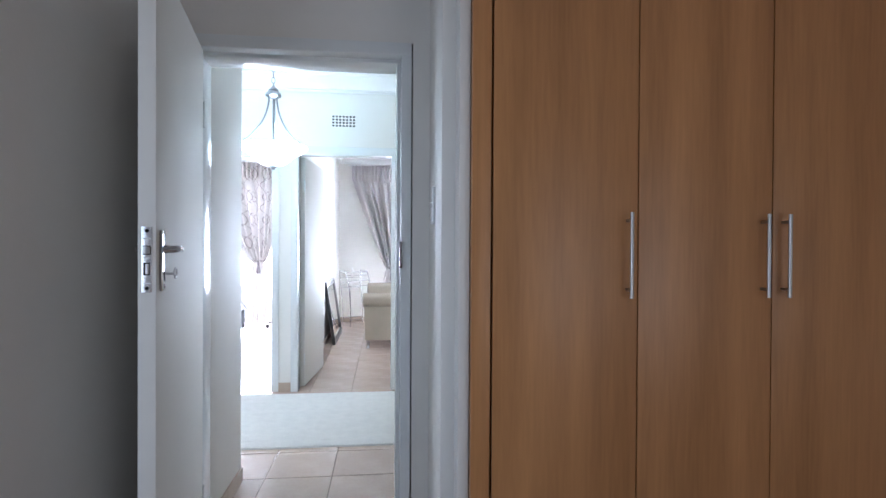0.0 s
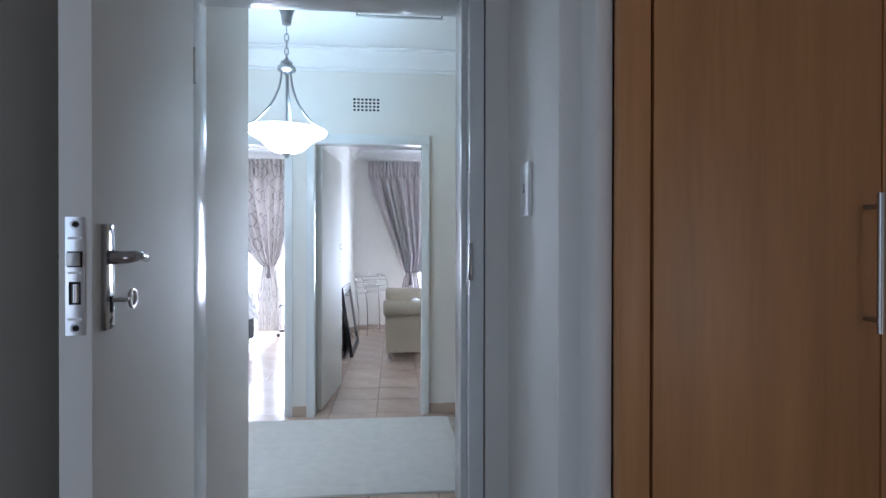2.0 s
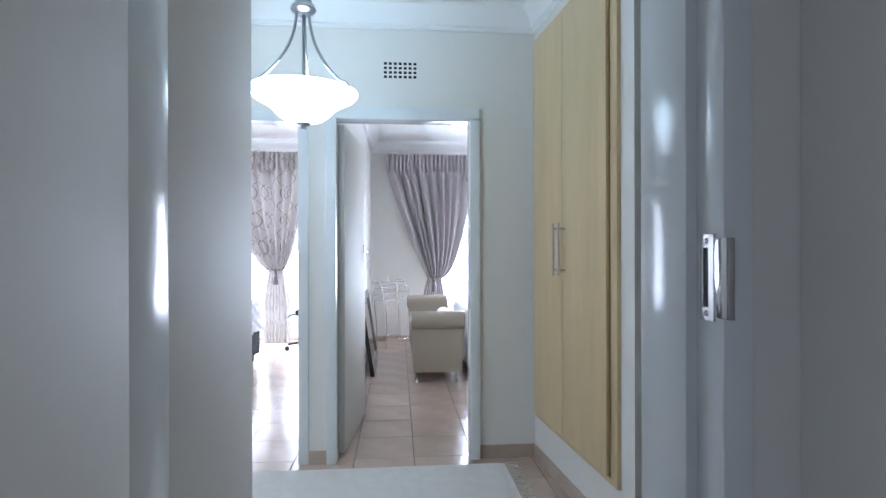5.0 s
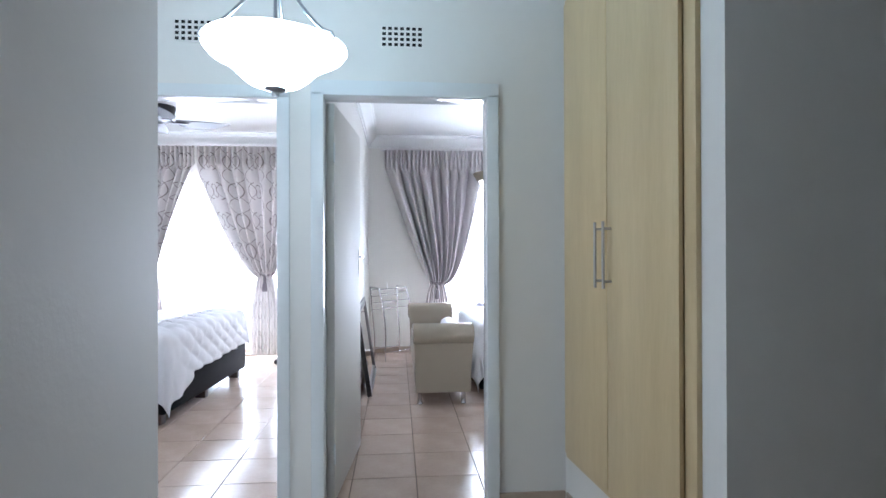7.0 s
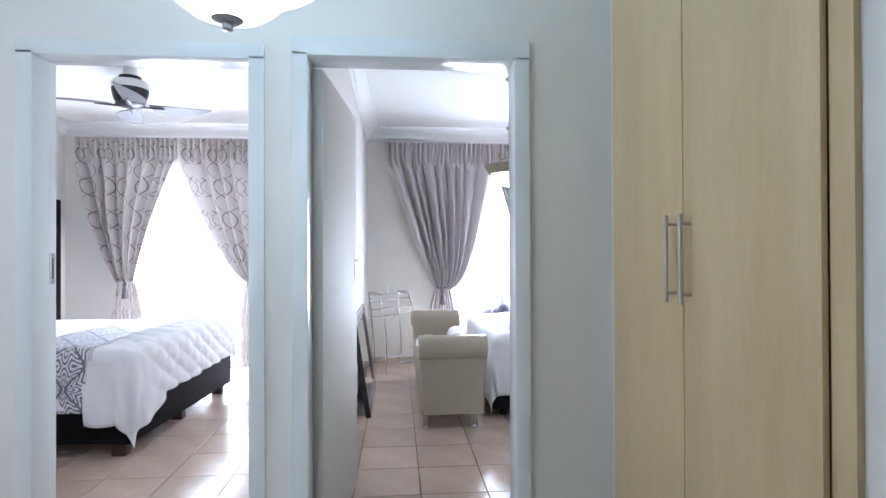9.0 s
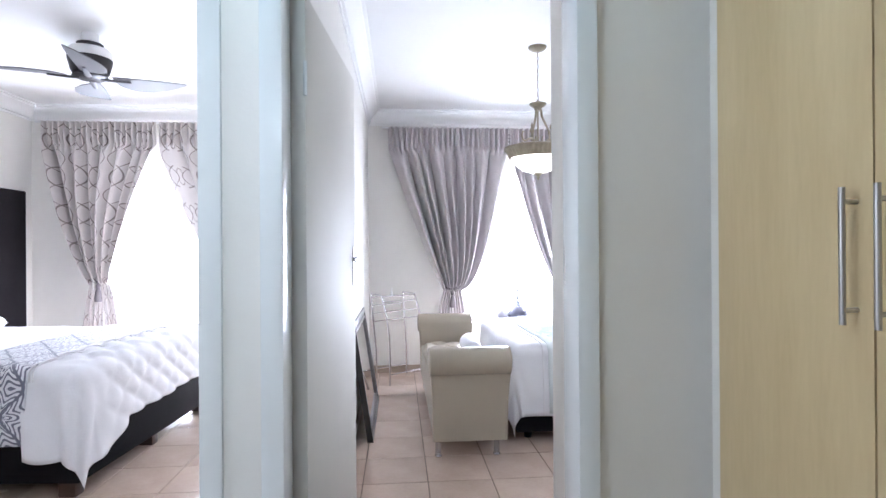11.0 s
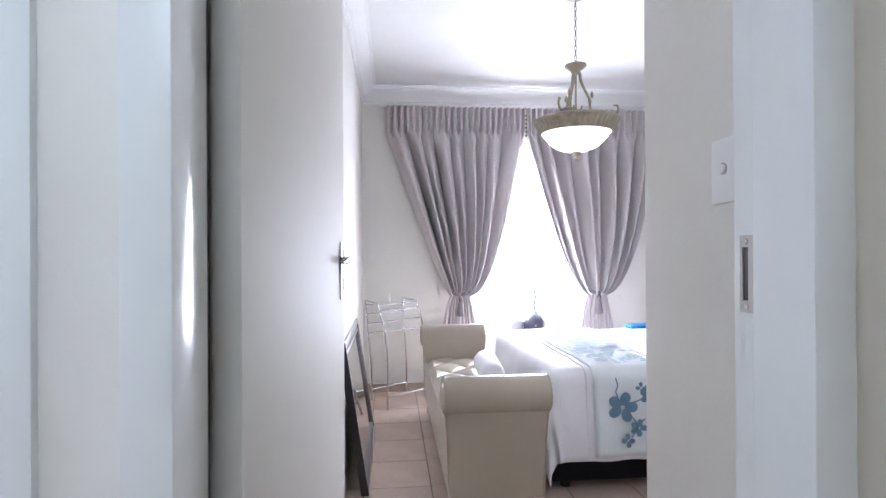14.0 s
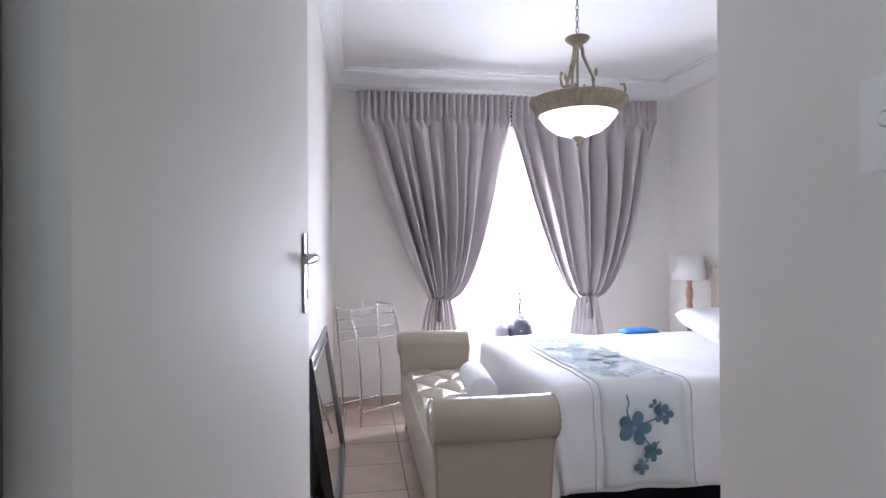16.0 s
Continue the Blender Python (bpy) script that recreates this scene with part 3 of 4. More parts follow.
    prof = [(0.02, 1.815), (0.05, 1.818), (0.085, 1.831), (0.112, 1.851), (0.135, 1.875), (0.158, 1.894), (0.192, 1.912), (0.217, 1.925), (0.230, 1.942), (0.228, 1.952),
            (0.213, 1.946), (0.185, 1.930), (0.145, 1.906), (0.115, 1.873), (0.08, 1.842), (0.02, 1.825)]
    part("glass_bowl", turned(prof, 48, wobble=wave), M_BOWL, base, "frosted white glass bowl, lit")
    part("finial", turned([(0, 1.788), (0.012, 1.79), (0.013, 1.803), (0.03, 1.808), (0.036, 1.813), (0.02, 1.82), (0, 1.821)], 20), M_NICKEL, base, "nickel finial")


pendant()

# ---- soft goods ----
def with_uv(ob, nu, nv):
    """A plain uv map for a sheet built in order of u, then v."""
    me = ob.data
    uv = me.uv_layers.new(name="cloth")
    for loop in me.loops:
        i, j = divmod(loop.vertex_index, nv)
        uv.data[loop.index].uv = (i / (nu - 1), j / (nv - 1))
    return ob


def uv_pattern(name, ground, ink, ku, kv, kind, rough=0.7):
    """A printed cloth: an ogee trellis with scrolls, or damask medallions, in the sheet's own coordinates."""
    m = material(name, ground, rough, vary=0.03, scale=10, bump=0.15, bump_scale=200, sheen=0.2)
    nt = m.node_tree
    b = nt.nodes["Principled BSDF"]
    old = b.inputs["Base Color"].links[0].from_socket

    def math_node(op, a, c=None):
        n = nt.nodes.new("ShaderNodeMath")
        n.operation = op
        for k, val in enumerate((a, c)):
            if val is None:
                continue
            if isinstance(val, (int, float)):
                n.inputs[k].default_value = val
            else:
                nt.links.new(val, n.inputs[k])
        return n.outputs[0]
    uvn = nt.nodes.new("ShaderNodeUVMap")
    uvn.uv_map = "cloth"
    sep = nt.nodes.new("ShaderNodeSeparateXYZ")
    nt.links.new(uvn.outputs[0], sep.inputs[0])
    u, v = math_node("MULTIPLY", sep.outputs[0], ku), math_node("MULTIPLY", sep.outputs[1], kv)
    fu, fv = math_node("FRACT", u), math_node("FRACT", v)
    cu = math_node("SUBTRACT", fu, 0.5)
    wave = math_node("MULTIPLY", math_node("COSINE", math_node("MULTIPLY", v, 2 * math.pi)), 0.2)
    d1 = math_node("ABSOLUTE", math_node("SUBTRACT", math_node("ABSOLUTE", cu), math_node("ADD", wave, 0.25)))
    ink1 = math_node("LESS_THAN", d1, 0.014 if kind == "ogee" else 0.035)
    cv = math_node("SUBTRACT", fv, 0.5)
    r = math_node("SQRT", math_node("ADD", math_node("MULTIPLY", cu, cu), math_node("MULTIPLY", math_node("MULTIPLY", cv, cv), 1.4)))
    ang = math_node("ARCTAN2", cu, cv)
    if kind == "ogee":
        # paired crescents make a ring, with curled tendrils inside it
        ring = math_node("LESS_THAN", math_node("ABSOLUTE", math_node("SUBTRACT", r, 0.36)), 0.018)
        ring = math_node("MULTIPLY", ring, math_node("GREATER_THAN", math_node("ABSOLUTE", cu), 0.12))
        curl = math_node("ADD", math_node("MULTIPLY", math_node("COSINE", math_node("MULTIPLY", ang, 4.0)), 0.07), 0.19)
        curl = math_node("LESS_THAN", math_node("ABSOLUTE", math_node("SUBTRACT", r, curl)), 0.016)
        curl = math_node("MULTIPLY", curl, math_node("GREATER_THAN", math_node("ABSOLUTE", cv), 0.10))
        ink2 = math_node("MAXIMUM", ring, curl)
    else:
        rr = math_node("ADD", math_node("MULTIPLY", math_node("COSINE", math_node("MULTIPLY", ang, 8.0)), 0.10), 0.26)
        k2 = math_node("SINE", math_node("MULTIPLY", math_node("SUBTRACT", r, rr), 45.0))
        ink2 = math_node("GREATER_THAN", k2, 0.25)
    both = math_node("MAXIMUM", ink1, ink2)
    mix = nt.nodes.new("ShaderNodeMix")
    mix.data_type = "RGBA"
    nt.links.new(both, mix.inputs[0])
    nt.links.new(old, mix.inputs[6])
    mix.inputs[7].default_value = (*ink, 1)
    nt.links.new(mix.outputs[2], b.inputs["Base Color"])
    return m


M_OGEE = uv_pattern("ogee_print", (0.60, 0.555, 0.53), (0.20, 0.16, 0.145), 5.0, 7.0, "ogee")
M_DAMASK = uv_pattern("damask_print", (0.66, 0.66, 0.70), (0.13, 0.13, 0.18), 2.0, 8.0, "damask")

let_light_through(M_OGEE, 0.03, (0.75, 0.7, 0.68))


def curtain(x0, x1, tie_x, tie_z, top, foot, y, mat, label, group, seed, half=0.085, pleats=9, tail=0.17, bow=(0.62, 0.62)):
    """A pencil-pleated curtain caught by a tieback."""
    base = thing("curtain", label, "curtain", pose(0, 0, 0), group)
    rnd = random.Random(seed)
    ph = [rnd.uniform(0, 6.28) for _ in range(4)]
    nu, nv = 481, 96
    head = top - 0.21

    def fn(u, v):
        # v: 0 at the foot, 1 at the top
        vt = (tie_z - foot) / (top - foot)
        z = foot + (top - foot) * v
        if v >= vt:
            s = min(1.0, (z - tie_z) / (head - tie_z))
            a = tie_x - half + (x0 - tie_x + half) * s ** bow[0]
            b = tie_x + half + (x1 - tie_x - half) * s ** bow[1]
            if z > head:
                a, b = x0, x1
            amp = 0.06 + 0.05 * math.sin(math.pi * min(1, s * 1.1))
            sag = -0.05 * (1 - s) * (u - 0.5) ** 2
        else:
            s = (vt - v) / vt
            w = half + (tail - half) * min(1, s * 2.2) ** 0.7
            a, b, amp, sag = tie_x - w, tie_x + w, 0.018, 0
        x = a + (b - a) * u
        warp = 0.25 * math.sin(u * 7 + ph[0]) + 0.18 * math.sin(u * 13 + ph[1])
        if z > head:
            # deep pencil pleats, pinched together along the foot of the tape
            f = 1 - 2 * abs(math.sin(u * pleats * 2.6 * math.pi + 0.5 * warp)) ** 0.9
            low = max(0.0, 1 - (z - head) / 0.03)
            d = 0.030 * f * (1 - 0.4 * low) + 0.02 * low
        else:
            f = 1 - 2 * abs(math.sin((u * pleats + warp) * math.pi)) ** 0.9
            f2 = math.sin((u * pleats * 0.5 + warp * 1.3) * 2 * math.pi + ph[2])
            d = amp * (0.95 * f + 0.45 * f2)
            near = max(0.0, 1 - abs(z - head) / 0.10)
            fine = 1 - 2 * abs(math.sin(u * pleats * 2.6 * math.pi + 0.5 * warp)) ** 0.9
            d = d * (1 - 0.9 * near) + (0.016 + 0.02 * fine) * near
        tight = max(0.0, 1 - abs(z - tie_z) / 0.12)
        d = d * (1 - 0.35 * tight) - 0.015 * tight
        return x, y - 0.05 + d, z + sag
    bm = bmesh.new()
    sheet(bm, nu, nv, fn)
    me = bpy.data.meshes.new("drape")
    bm.to_mesh(me)
    bm.free()
    me.materials.append(mat)
    for p in me.polygons:
        p.use_smooth = True
    ob = new("drape", me)
    ob.parent = base
    with_uv(ob, nu, nv)
    # tieback and tassel
    bm = bmesh.new()
    for dz in (0.0, 0.014):
        pts = [(tie_x + (half + 0.012) * math.cos(a), y - 0.045 + 0.05 * math.sin(a), tie_z + dz + 0.03 * math.cos(a) ** 2) for a in np.linspace(0, 2 * math.pi, 25)]
        tube(bm, pts, 0.006, 6)
    part("tieback", bm, M_TASSEL, base, "matching rope tieback")
    bm = bmesh.new()
    lathe(bm, [(0.004, -0.02), (0.012, -0.03), (0.02, -0.045), (0.02, -0.06), (0.014, -0.075), (0.02, -0.09), (0.033, -0.17), (0.031, -0.20), (0, -0.20)][::-1], 12, (tie_x, y - 0.105, tie_z + 0.02))
    part("tassel", bm, M_TASSEL, base, "dark silky tassel")
    # smocked tucks along the foot of the heading tape
    bm = bmesh.new()
    n = round(pleats * 2.6)
    for k in range(n):
        uc = (k + 0.5) / n
        px = x0 + (x1 - x0) * (uc - (0.25 * math.sin(uc * 7 + ph[0]) + 0.18 * math.sin(uc * 13 + ph[1])) * 0.5 / (math.pi * n))
        lathe(bm, [(0.001, -0.028), (0.007, -0.014), (0.010, 0.0), (0.007, 0.014), (0.001, 0.028)], 6, (px, y - 0.058, head + 0.004))
    tagged(part("smocking", bm, mat, base, "smocked heading tucks"), kind="stuff")
    return base


M_TASSEL = material("tassel_silk", (0.20, 0.17, 0.18), 0.5, vary=0.1, scale=60)


def drape(name, rect, top, drops, mat, parent=None, label="", r=0.05, flare=0.08, lift=0.0, step=0.03, relief=None, hem=None):
    """Cloth laid on a bed's top (rect: x0, x1, y0, y1) and hanging over its edges by drops (x0, x1, y0, y1 sides)."""
    x0, x1, y0, y1 = rect
    dx0, dx1, dy0, dy1 = drops
    arc = r * math.pi / 2
    nu, nv = max(2, int((x1 - x0 + dx0 + dx1) / step) + 1), max(2, int((y1 - y0 + dy0 + dy1) / step) + 1)

    def fn(u, v):
        px, py = x0 - dx0 + (x1 - x0 + dx0 + dx1) * u, y0 - dy0 + (y1 - y0 + dy0 + dy1) * v
        ax, ay = (r if dx0 else 0), (r if dy0 else 0)
        bx, by = (r if dx1 else 0), (r if dy1 else 0)
        qx, qy = min(max(px, x0 + ax), x1 - bx), min(max(py, y0 + ay), y1 - by)
        ox, oy = px - qx, py - qy
        e = math.hypot(ox, oy)
        nx, ny = (ox / e, oy / e) if e > 1e-9 else (0, 0)
        e = (abs(ox) ** 3 + abs(oy) ** 3) ** (1 / 3)
        if hem and e > arc:
            e = arc + (e - arc) * hem(px, py)
        if e < arc:
            th = e / r
            out, down = r * math.sin(th), r * (1 - math.cos(th))
        else:
            th = math.pi / 2
            out, down = r + flare * (e - arc), r + (e - arc)
        h = lift + (relief(px, py, e) if relief else 0)
        return qx + nx * (out + h * math.sin(th)), qy + ny * (out + h * math.sin(th)), top - down + h * math.cos(th)
    bm = bmesh.new()
    sheet(bm, nu, nv, fn)
    me = bpy.data.meshes.new(name)
    bm.to_mesh(me)
    bm.free()
    me.materials.append(mat)
    for p in me.polygons:
        p.use_smooth = True
    ob = new(name, me)
    if parent is not None:
        ob.parent = parent
    with_uv(ob, nu, nv)
    thicken(ob, 0.006, -1)
    return tagged(ob, label)


# ---- bedroom with the bench ----
for args in ((-0.535, 0.70, 0.11, 0.87, 2.53, 0.03, 8.74, 11), (0.72, 2.0, 1.36, 0.87, 2.53, 0.03, 8.74, 23)):
    x0, x1, tx, tz, tp, ft, yy, sd = args
    curtain(x0, x1, tx, tz, tp, ft, yy, M_CURTAIN, "taupe satin pencil-pleat curtain tied back with a tassel", "taupe curtains", sd, bow=(0.88, 0.48) if x0 < 0 else (0.62, 0.52))
for args in ((-3.87, -2.80, -3.32, 0.98, 2.545, 0.03, 8.72, 31), (-2.78, -1.42, -1.97, 0.98, 2.545, 0.03, 8.72, 47)):
    x0, x1, tx, tz, tp, ft, yy, sd = args
    curtain(x0, x1, tx, tz, tp, ft, yy, M_OGEE, "cream curtain with brown scroll print, tied back", "printed curtains", sd, pleats=8, bow=(0.88, 1.05) if x0 < -3 else (0.7, 0.6))


def curtain_track(x0, x1, z):
    base = thing("curtain_track", "slim white curtain track under the cornice", "curtain track", pose(0, 0, 0), "curtain tracks")
    part("rail", boxes((x0, x1, 8.752, 8.775, z, z + 0.018), bevel=0.002), M_PLASTIC, base)
    for x in np.linspace(x0 + 0.06, x1 - 0.06, 4):
        part("bracket", boxes((x - 0.012, x + 0.012, 8.775, 8.82, z + 0.002, z + 0.014)), M_PLASTIC, base)


def bead_cord():
    base = thing("bead_cord", "short dark beaded cord hanging between the curtains", "cord", pose(0.71, 8.66, 0))
    part("cord", bar([(0, 0.095, 2.54), (0, 0.02, 2.535), (0, 0, 2.50), (0, 0, 2.27)], 0.0015, 5), M_BLACKM, base)
    for k in range(6):
        part("bead", turned([(0, -0.009), (0.008, -0.004), (0.009, 0), (0.008, 0.004), (0, 0.009)], 8, (0, 0, 2.46 - 0.036 * k)), M_BLACKM, base)


bead_cord()
curtain_track(-0.60, 2.08, 2.535)
curtain_track(-3.98, -1.36, 2.55)


def window(name, rect, panes):
    x0, x1, z0, z1 = rect
    base = tagged(new(name), "white aluminium window, bright with daylight", "", "", "structure")
    y0, y1 = 8.965, 9.005
    bm = boxes((x0, x1, y0, y1, z0, z0 + 0.045), (x0, x1, y0, y1, z1 - 0.045, z1), (x0, x0 + 0.045, y0, y1, z0 + 0.045, z1 - 0.045), (x1 - 0.045, x1, y0, y1, z0 + 0.045, z1 - 0.045), bevel=0.003)
    part("window_frame", bm, M_ALU, base)
    w = (x1 - x0 - 0.09) / panes
    for i in range(panes):
        a = x0 + 0.045 + i * w
        if i:
            part("mullion", boxes((a - 0.02, a + 0.02, y0, y1, z0 + 0.045, z1 - 0.045), bevel=0.003), M_ALU, base)
        g = part("pane", boxes((a + 0.02, a + w - 0.02, 8.983, 8.988, z0 + 0.045, z1 - 0.045)), M_GLASS, base, "clear glass", False)
        g.visible_shadow = False
    part("window_sill", boxes((x0 - 0.02, x1 + 0.02, 8.795, 8.965, z0 - 0.02, z0 + 0.004), bevel=0.004), M_GLOSS, base)


M_GLASS = material("window_glass", (1, 1, 1), 0.0, vary=0.0)
M_GLASS.node_tree.nodes["Principled BSDF"].inputs["Transmission Weight"].default_value = 1.0
M_GLASS.node_tree.nodes["Principled BSDF"].inputs["IOR"].default_value = 1.1
window("window_1", WIN_R, 1)
window("window_2", WIN_L, 1)
structure("backdrop", boxes((-14, 12, 15.0, 15.05, -1.5, 9.0)), M_OUT, "hazy bright daylight beyond the windows")
structure("ground", boxes((-40, 40, 9.05, 60, -0.35, -0.25), (-40, 40, -60, -3.05, -0.35, -0.25)), material("pale_paving", (0.5, 0.48, 0.45), 0.9, vary=0.1), "pale paving outside")


def storage_bench():
    base = thing("storage_bench", "cream pearl leather bench with rolled arms at the bed's foot", "bench", pose(0, 6.44, 0))
    L, xa, xb = 1.80, -0.245, 0.215
    def block(y0, y1, z0, z1, xa, xb, taper):
        bm = bmesh.new()
        box(bm, xa, xb, y0, y1, z0, z1, 0.012)
        for v in bm.verts:
            if v.co.z < (z0 + z1) / 2:
                v.co.x += taper if v.co.x < 0 else -taper
        return bm
    part("body", block(0.10, L - 0.10, 0.115, 0.40, xa + 0.012, xb - 0.012, 0.0), M_CREAM, base)
    # tufted seat
    bm = bmesh.new()
    def seat(u, v):
        x, y = xa + 0.02 + (xb - xa - 0.04) * u, 0.11 + (L - 0.22) * v
        a, b = (u * 3), (v * 10)
        f = abs(math.sin(math.pi * (a + b) * 0.5)) * abs(math.sin(math.pi * (a - b) * 0.5))
        edge = min(1, 12 * min(u, 1 - u)) * min(1, 30 * min(v, 1 - v))
        return x, y, 0.395 + 0.055 * edge * (0.35 + 0.65 * f ** 0.45)
    sheet(bm, 49, 161, seat)
    part("seat", bm, M_CREAM, base, "deep-buttoned seat")
    for side, y0 in ((-1, 0.0), (1, L)):
        s = side
        inner = y0 - s * 0.11
        # panel: flares out into the roll
        cy, cz, R = y0 + s * (-0.024), 0.598, 0.084
        flare = [(0.115, 0.012, 0.0), (0.25, 0.009, 0.004), (0.38, 0.007, 0.010), (0.46, 0.004, 0.017), (0.52, 0.0, 0.024), (0.56, -0.004, 0.029), (0.60, -0.006, 0.030)]
        bm = bmesh.new()
        rows = []
        for z, da, db in flare:
            ya, yb = min(y0 - s * 0.005, inner), max(y0 - s * 0.005, inner)
            xl, xr = xa + da, xb + db
            rows.append([bm.verts.new(p) for p in ((xl + 0.008, ya, z), (xr - 0.008, ya, z), (xr, ya + 0.008, z), (xr, yb - 0.008, z),
                                                   (xr - 0.008, yb, z), (xl + 0.008, yb, z), (xl, yb - 0.008, z), (xl, ya + 0.008, z))])
        for p, q in zip(rows, rows[1:]):
            for i in range(8):
                bm.faces.new((p[i], p[(i + 1) % 8], q[(i + 1) % 8], q[i]))
        bm.faces.new(rows[0][::-1])
        bm.faces.new(rows[-1])
        part("arm_panel", bm, M_CREAM, base)
        yy = y0 + s * 0.0
        for side_x, k in ((xa, 1), (xb, 2)):
            pts = [(side_x + (f[k]), yy - s * 0.008, f[0]) for f in flare[:-2]]
            part("welt", bar(pts, 0.0042, 6), M_CREAM, base, "stitched leather welt")
        # roll along x, with rounded ends
        bm = bmesh.new()
        rings = []
        xs = [xa - 0.020, xa - 0.014, xa - 0.004, xa + 0.1, 0.0, xb - 0.02, xb + 0.018, xb + 0.026, xb + 0.031]
        rs = [R - 0.03, R - 0.009, R, R, R, R, R, R - 0.009, R - 0.03]
        for x, rad in zip(xs, rs):
            rings.append([bm.verts.new((x, cy + rad * math.cos(a), cz + rad * math.sin(a))) for a in np.linspace(0, 2 * math.pi, 33)[:-1]])
        for p, q in zip(rings, rings[1:]):
            for i in range(32):
                bm.faces.new((p[i], p[(i + 1) % 32], q[(i + 1) % 32], q[i]))
        bm.faces.new(rings[0])
        bm.faces.new(rings[-1])
        roll = part("arm_roll", bm, M_CREAM, base)
        for x in (xa - 0.006, xb + 0.020):
            bm = bar([(x, cy + (R + 0.001) * math.cos(a), cz + (R + 0.001) * math.sin(a)) for a in np.linspace(0, 2 * math.pi, 33)], 0.003, 6)
            part("piping", bm, M_CREAM, roll)
            for a in np.linspace(0, 2 * math.pi, 17)[:-1]:
                xo = x + (-0.010 if x < 0 else 0.008)
                part("stud", turned([(0, -0.003), (0.004, 0), (0, 0.003)], 6, (xo, cy + (R - 0.008) * math.cos(a), cz + (R - 0.008) * math.sin(a))), M_CHROME, roll)
    for x in (-0.20, 0.165):
        for y in (0.075, L - 0.075):
            part("foot", turned([(0.019, 0.0), (0.024, 0.008), (0.02, 0.02), (0.018, 0.10), (0.022, 0.118), (0, 0.118)], 16, (x, y, 0)), M_CHROME, base, "short chrome foot")
    part("bolster", turned([(0, -0.235), (0.055, -0.232), (0.072, -0.22), (0.078, -0.2), (0.078, 0.2), (0.072, 0.22), (0.055, 0.232), (0, 0.235)], 24), M_LINEN, None)
    b = bpy.data.objects["bolster"]
    tagged(b, "off-white bolster cushion on the bench seat", "cushion")
    b.matrix_world = pose(0.115, 7.32, 0.525, 90, 0, -4)


storage_bench()


def flower(cx, cz, r, seed, petals=5):
    rnd = random.Random(seed)
    bm = bmesh.new()
    for k in range(petals):
        a = 2 * math.pi * k / petals + rnd.uniform(-0.2, 0.2)
        c = Vector((cx + 0.6 * r * math.cos(a), cz + 0.6 * r * math.sin(a)))
        pts = []
        for i in range(12):
            t = 2 * math.pi * i / 12
            lx, lz = 0.48 * r * math.cos(t), 0.36 * r * math.sin(t) * (1 + 0.15 * math.cos(t))
            pts.append((c.x + lx * math.cos(a) - lz * math.sin(a), c.y + lx * math.sin(a) + lz * math.cos(a)))
        lo = [bm.verts.new((p[0], 0.0006 * k, p[1])) for p in pts]
        bm.faces.new(lo)
    return bm


def bed_two():
    base = thing("bed", "double bed with white duvet and blue floral band", "bed", pose(0, 0, 0))
    x0, x1, y0, y1, top = 0.315, 2.14, 6.69, 8.15, 0.645
    part("base", boxes((x0 + 0.02, x1, y0 + 0.02, y1, 0.06, 0.30), bevel=0.015), M_BEDBASE, base, "black fabric bed base")
    part("mattress", boxes((x0 + 0.03, x1, y0 + 0.03, y1 - 0.01, 0.30, 0.60), bevel=0.04), M_LINEN, base)
    for x in (x0 + 0.12, x1 - 0.12):
        for y in (y0 + 0.12, y1 - 0.12):
            part("foot", turned([(0.025, 0), (0.03, 0.06), (0, 0.06)], 12, (x, y, 0)), M_BLACKM, base)

    def soft(px, py, e):
        n = noise.noise((px * 2.2, py * 2.2, 3.1)) * 0.016 + noise.noise((px * 6, py * 6, 9)) * 0.006
        if e > 0.08:
            n += 0.018 * math.sin((px + 0.3 * py) * 21) * min(1, (e - 0.08) * 3) * (0.6 + noise.noise((px * 3, py * 3, 5)))
        return n

    def hem(px, py):
        return 1 + 0.07 * noise.noise((px * 3.5, py * 3.5, 1.7))
    drape("duvet", (x0, x1, y0, y1), top, (0.46, 0, 0.44, 0.40), M_LINEN, base, "white cotton duvet hanging to the base", r=0.07, flare=0.07, relief=soft, hem=hem)
    drape("bed_band", (0.545, 0.955, y0, y1), top, (0, 0, 0.42, 0.40), M_BAND, base, "pale blue printed band", r=0.07, flare=0.07, lift=0.006,
          relief=soft, hem=lambda px, py: 1.0 + 0.06 * noise.noise((px * 3.5, py * 3.5, 1.7)))
    for xx in (0.51, 0.99):
        drape("piping", (xx - 0.0025, xx + 0.0025, y0, y1), top, (0, 0, 0.43, 0.4), M_STITCH, base, "grey stitched line", r=0.07, flare=0.07, lift=0.007, step=0.016, relief=soft)
    # printed blossoms on the hanging side
    rnd = random.Random(4)
    for k, (fx, fz, fr) in enumerate(((0.695, 0.45, 0.075), (0.84, 0.505, 0.045), (0.775, 0.345, 0.042), (0.715, 0.285, 0.034), (0.80, 0.545, 0.028))):
        ob = part("blossom", flower(0, 0, fr, 10 + k, 5 if k < 3 else 4), M_BLUE, base, "blue printed blossom", False)
        ob.matrix_local = pose(fx, y0 - 0.041 + 0.035 * (fz - 0.25) / 0.3 - 0.006, fz, -4, 0, rnd.uniform(-3, 3))
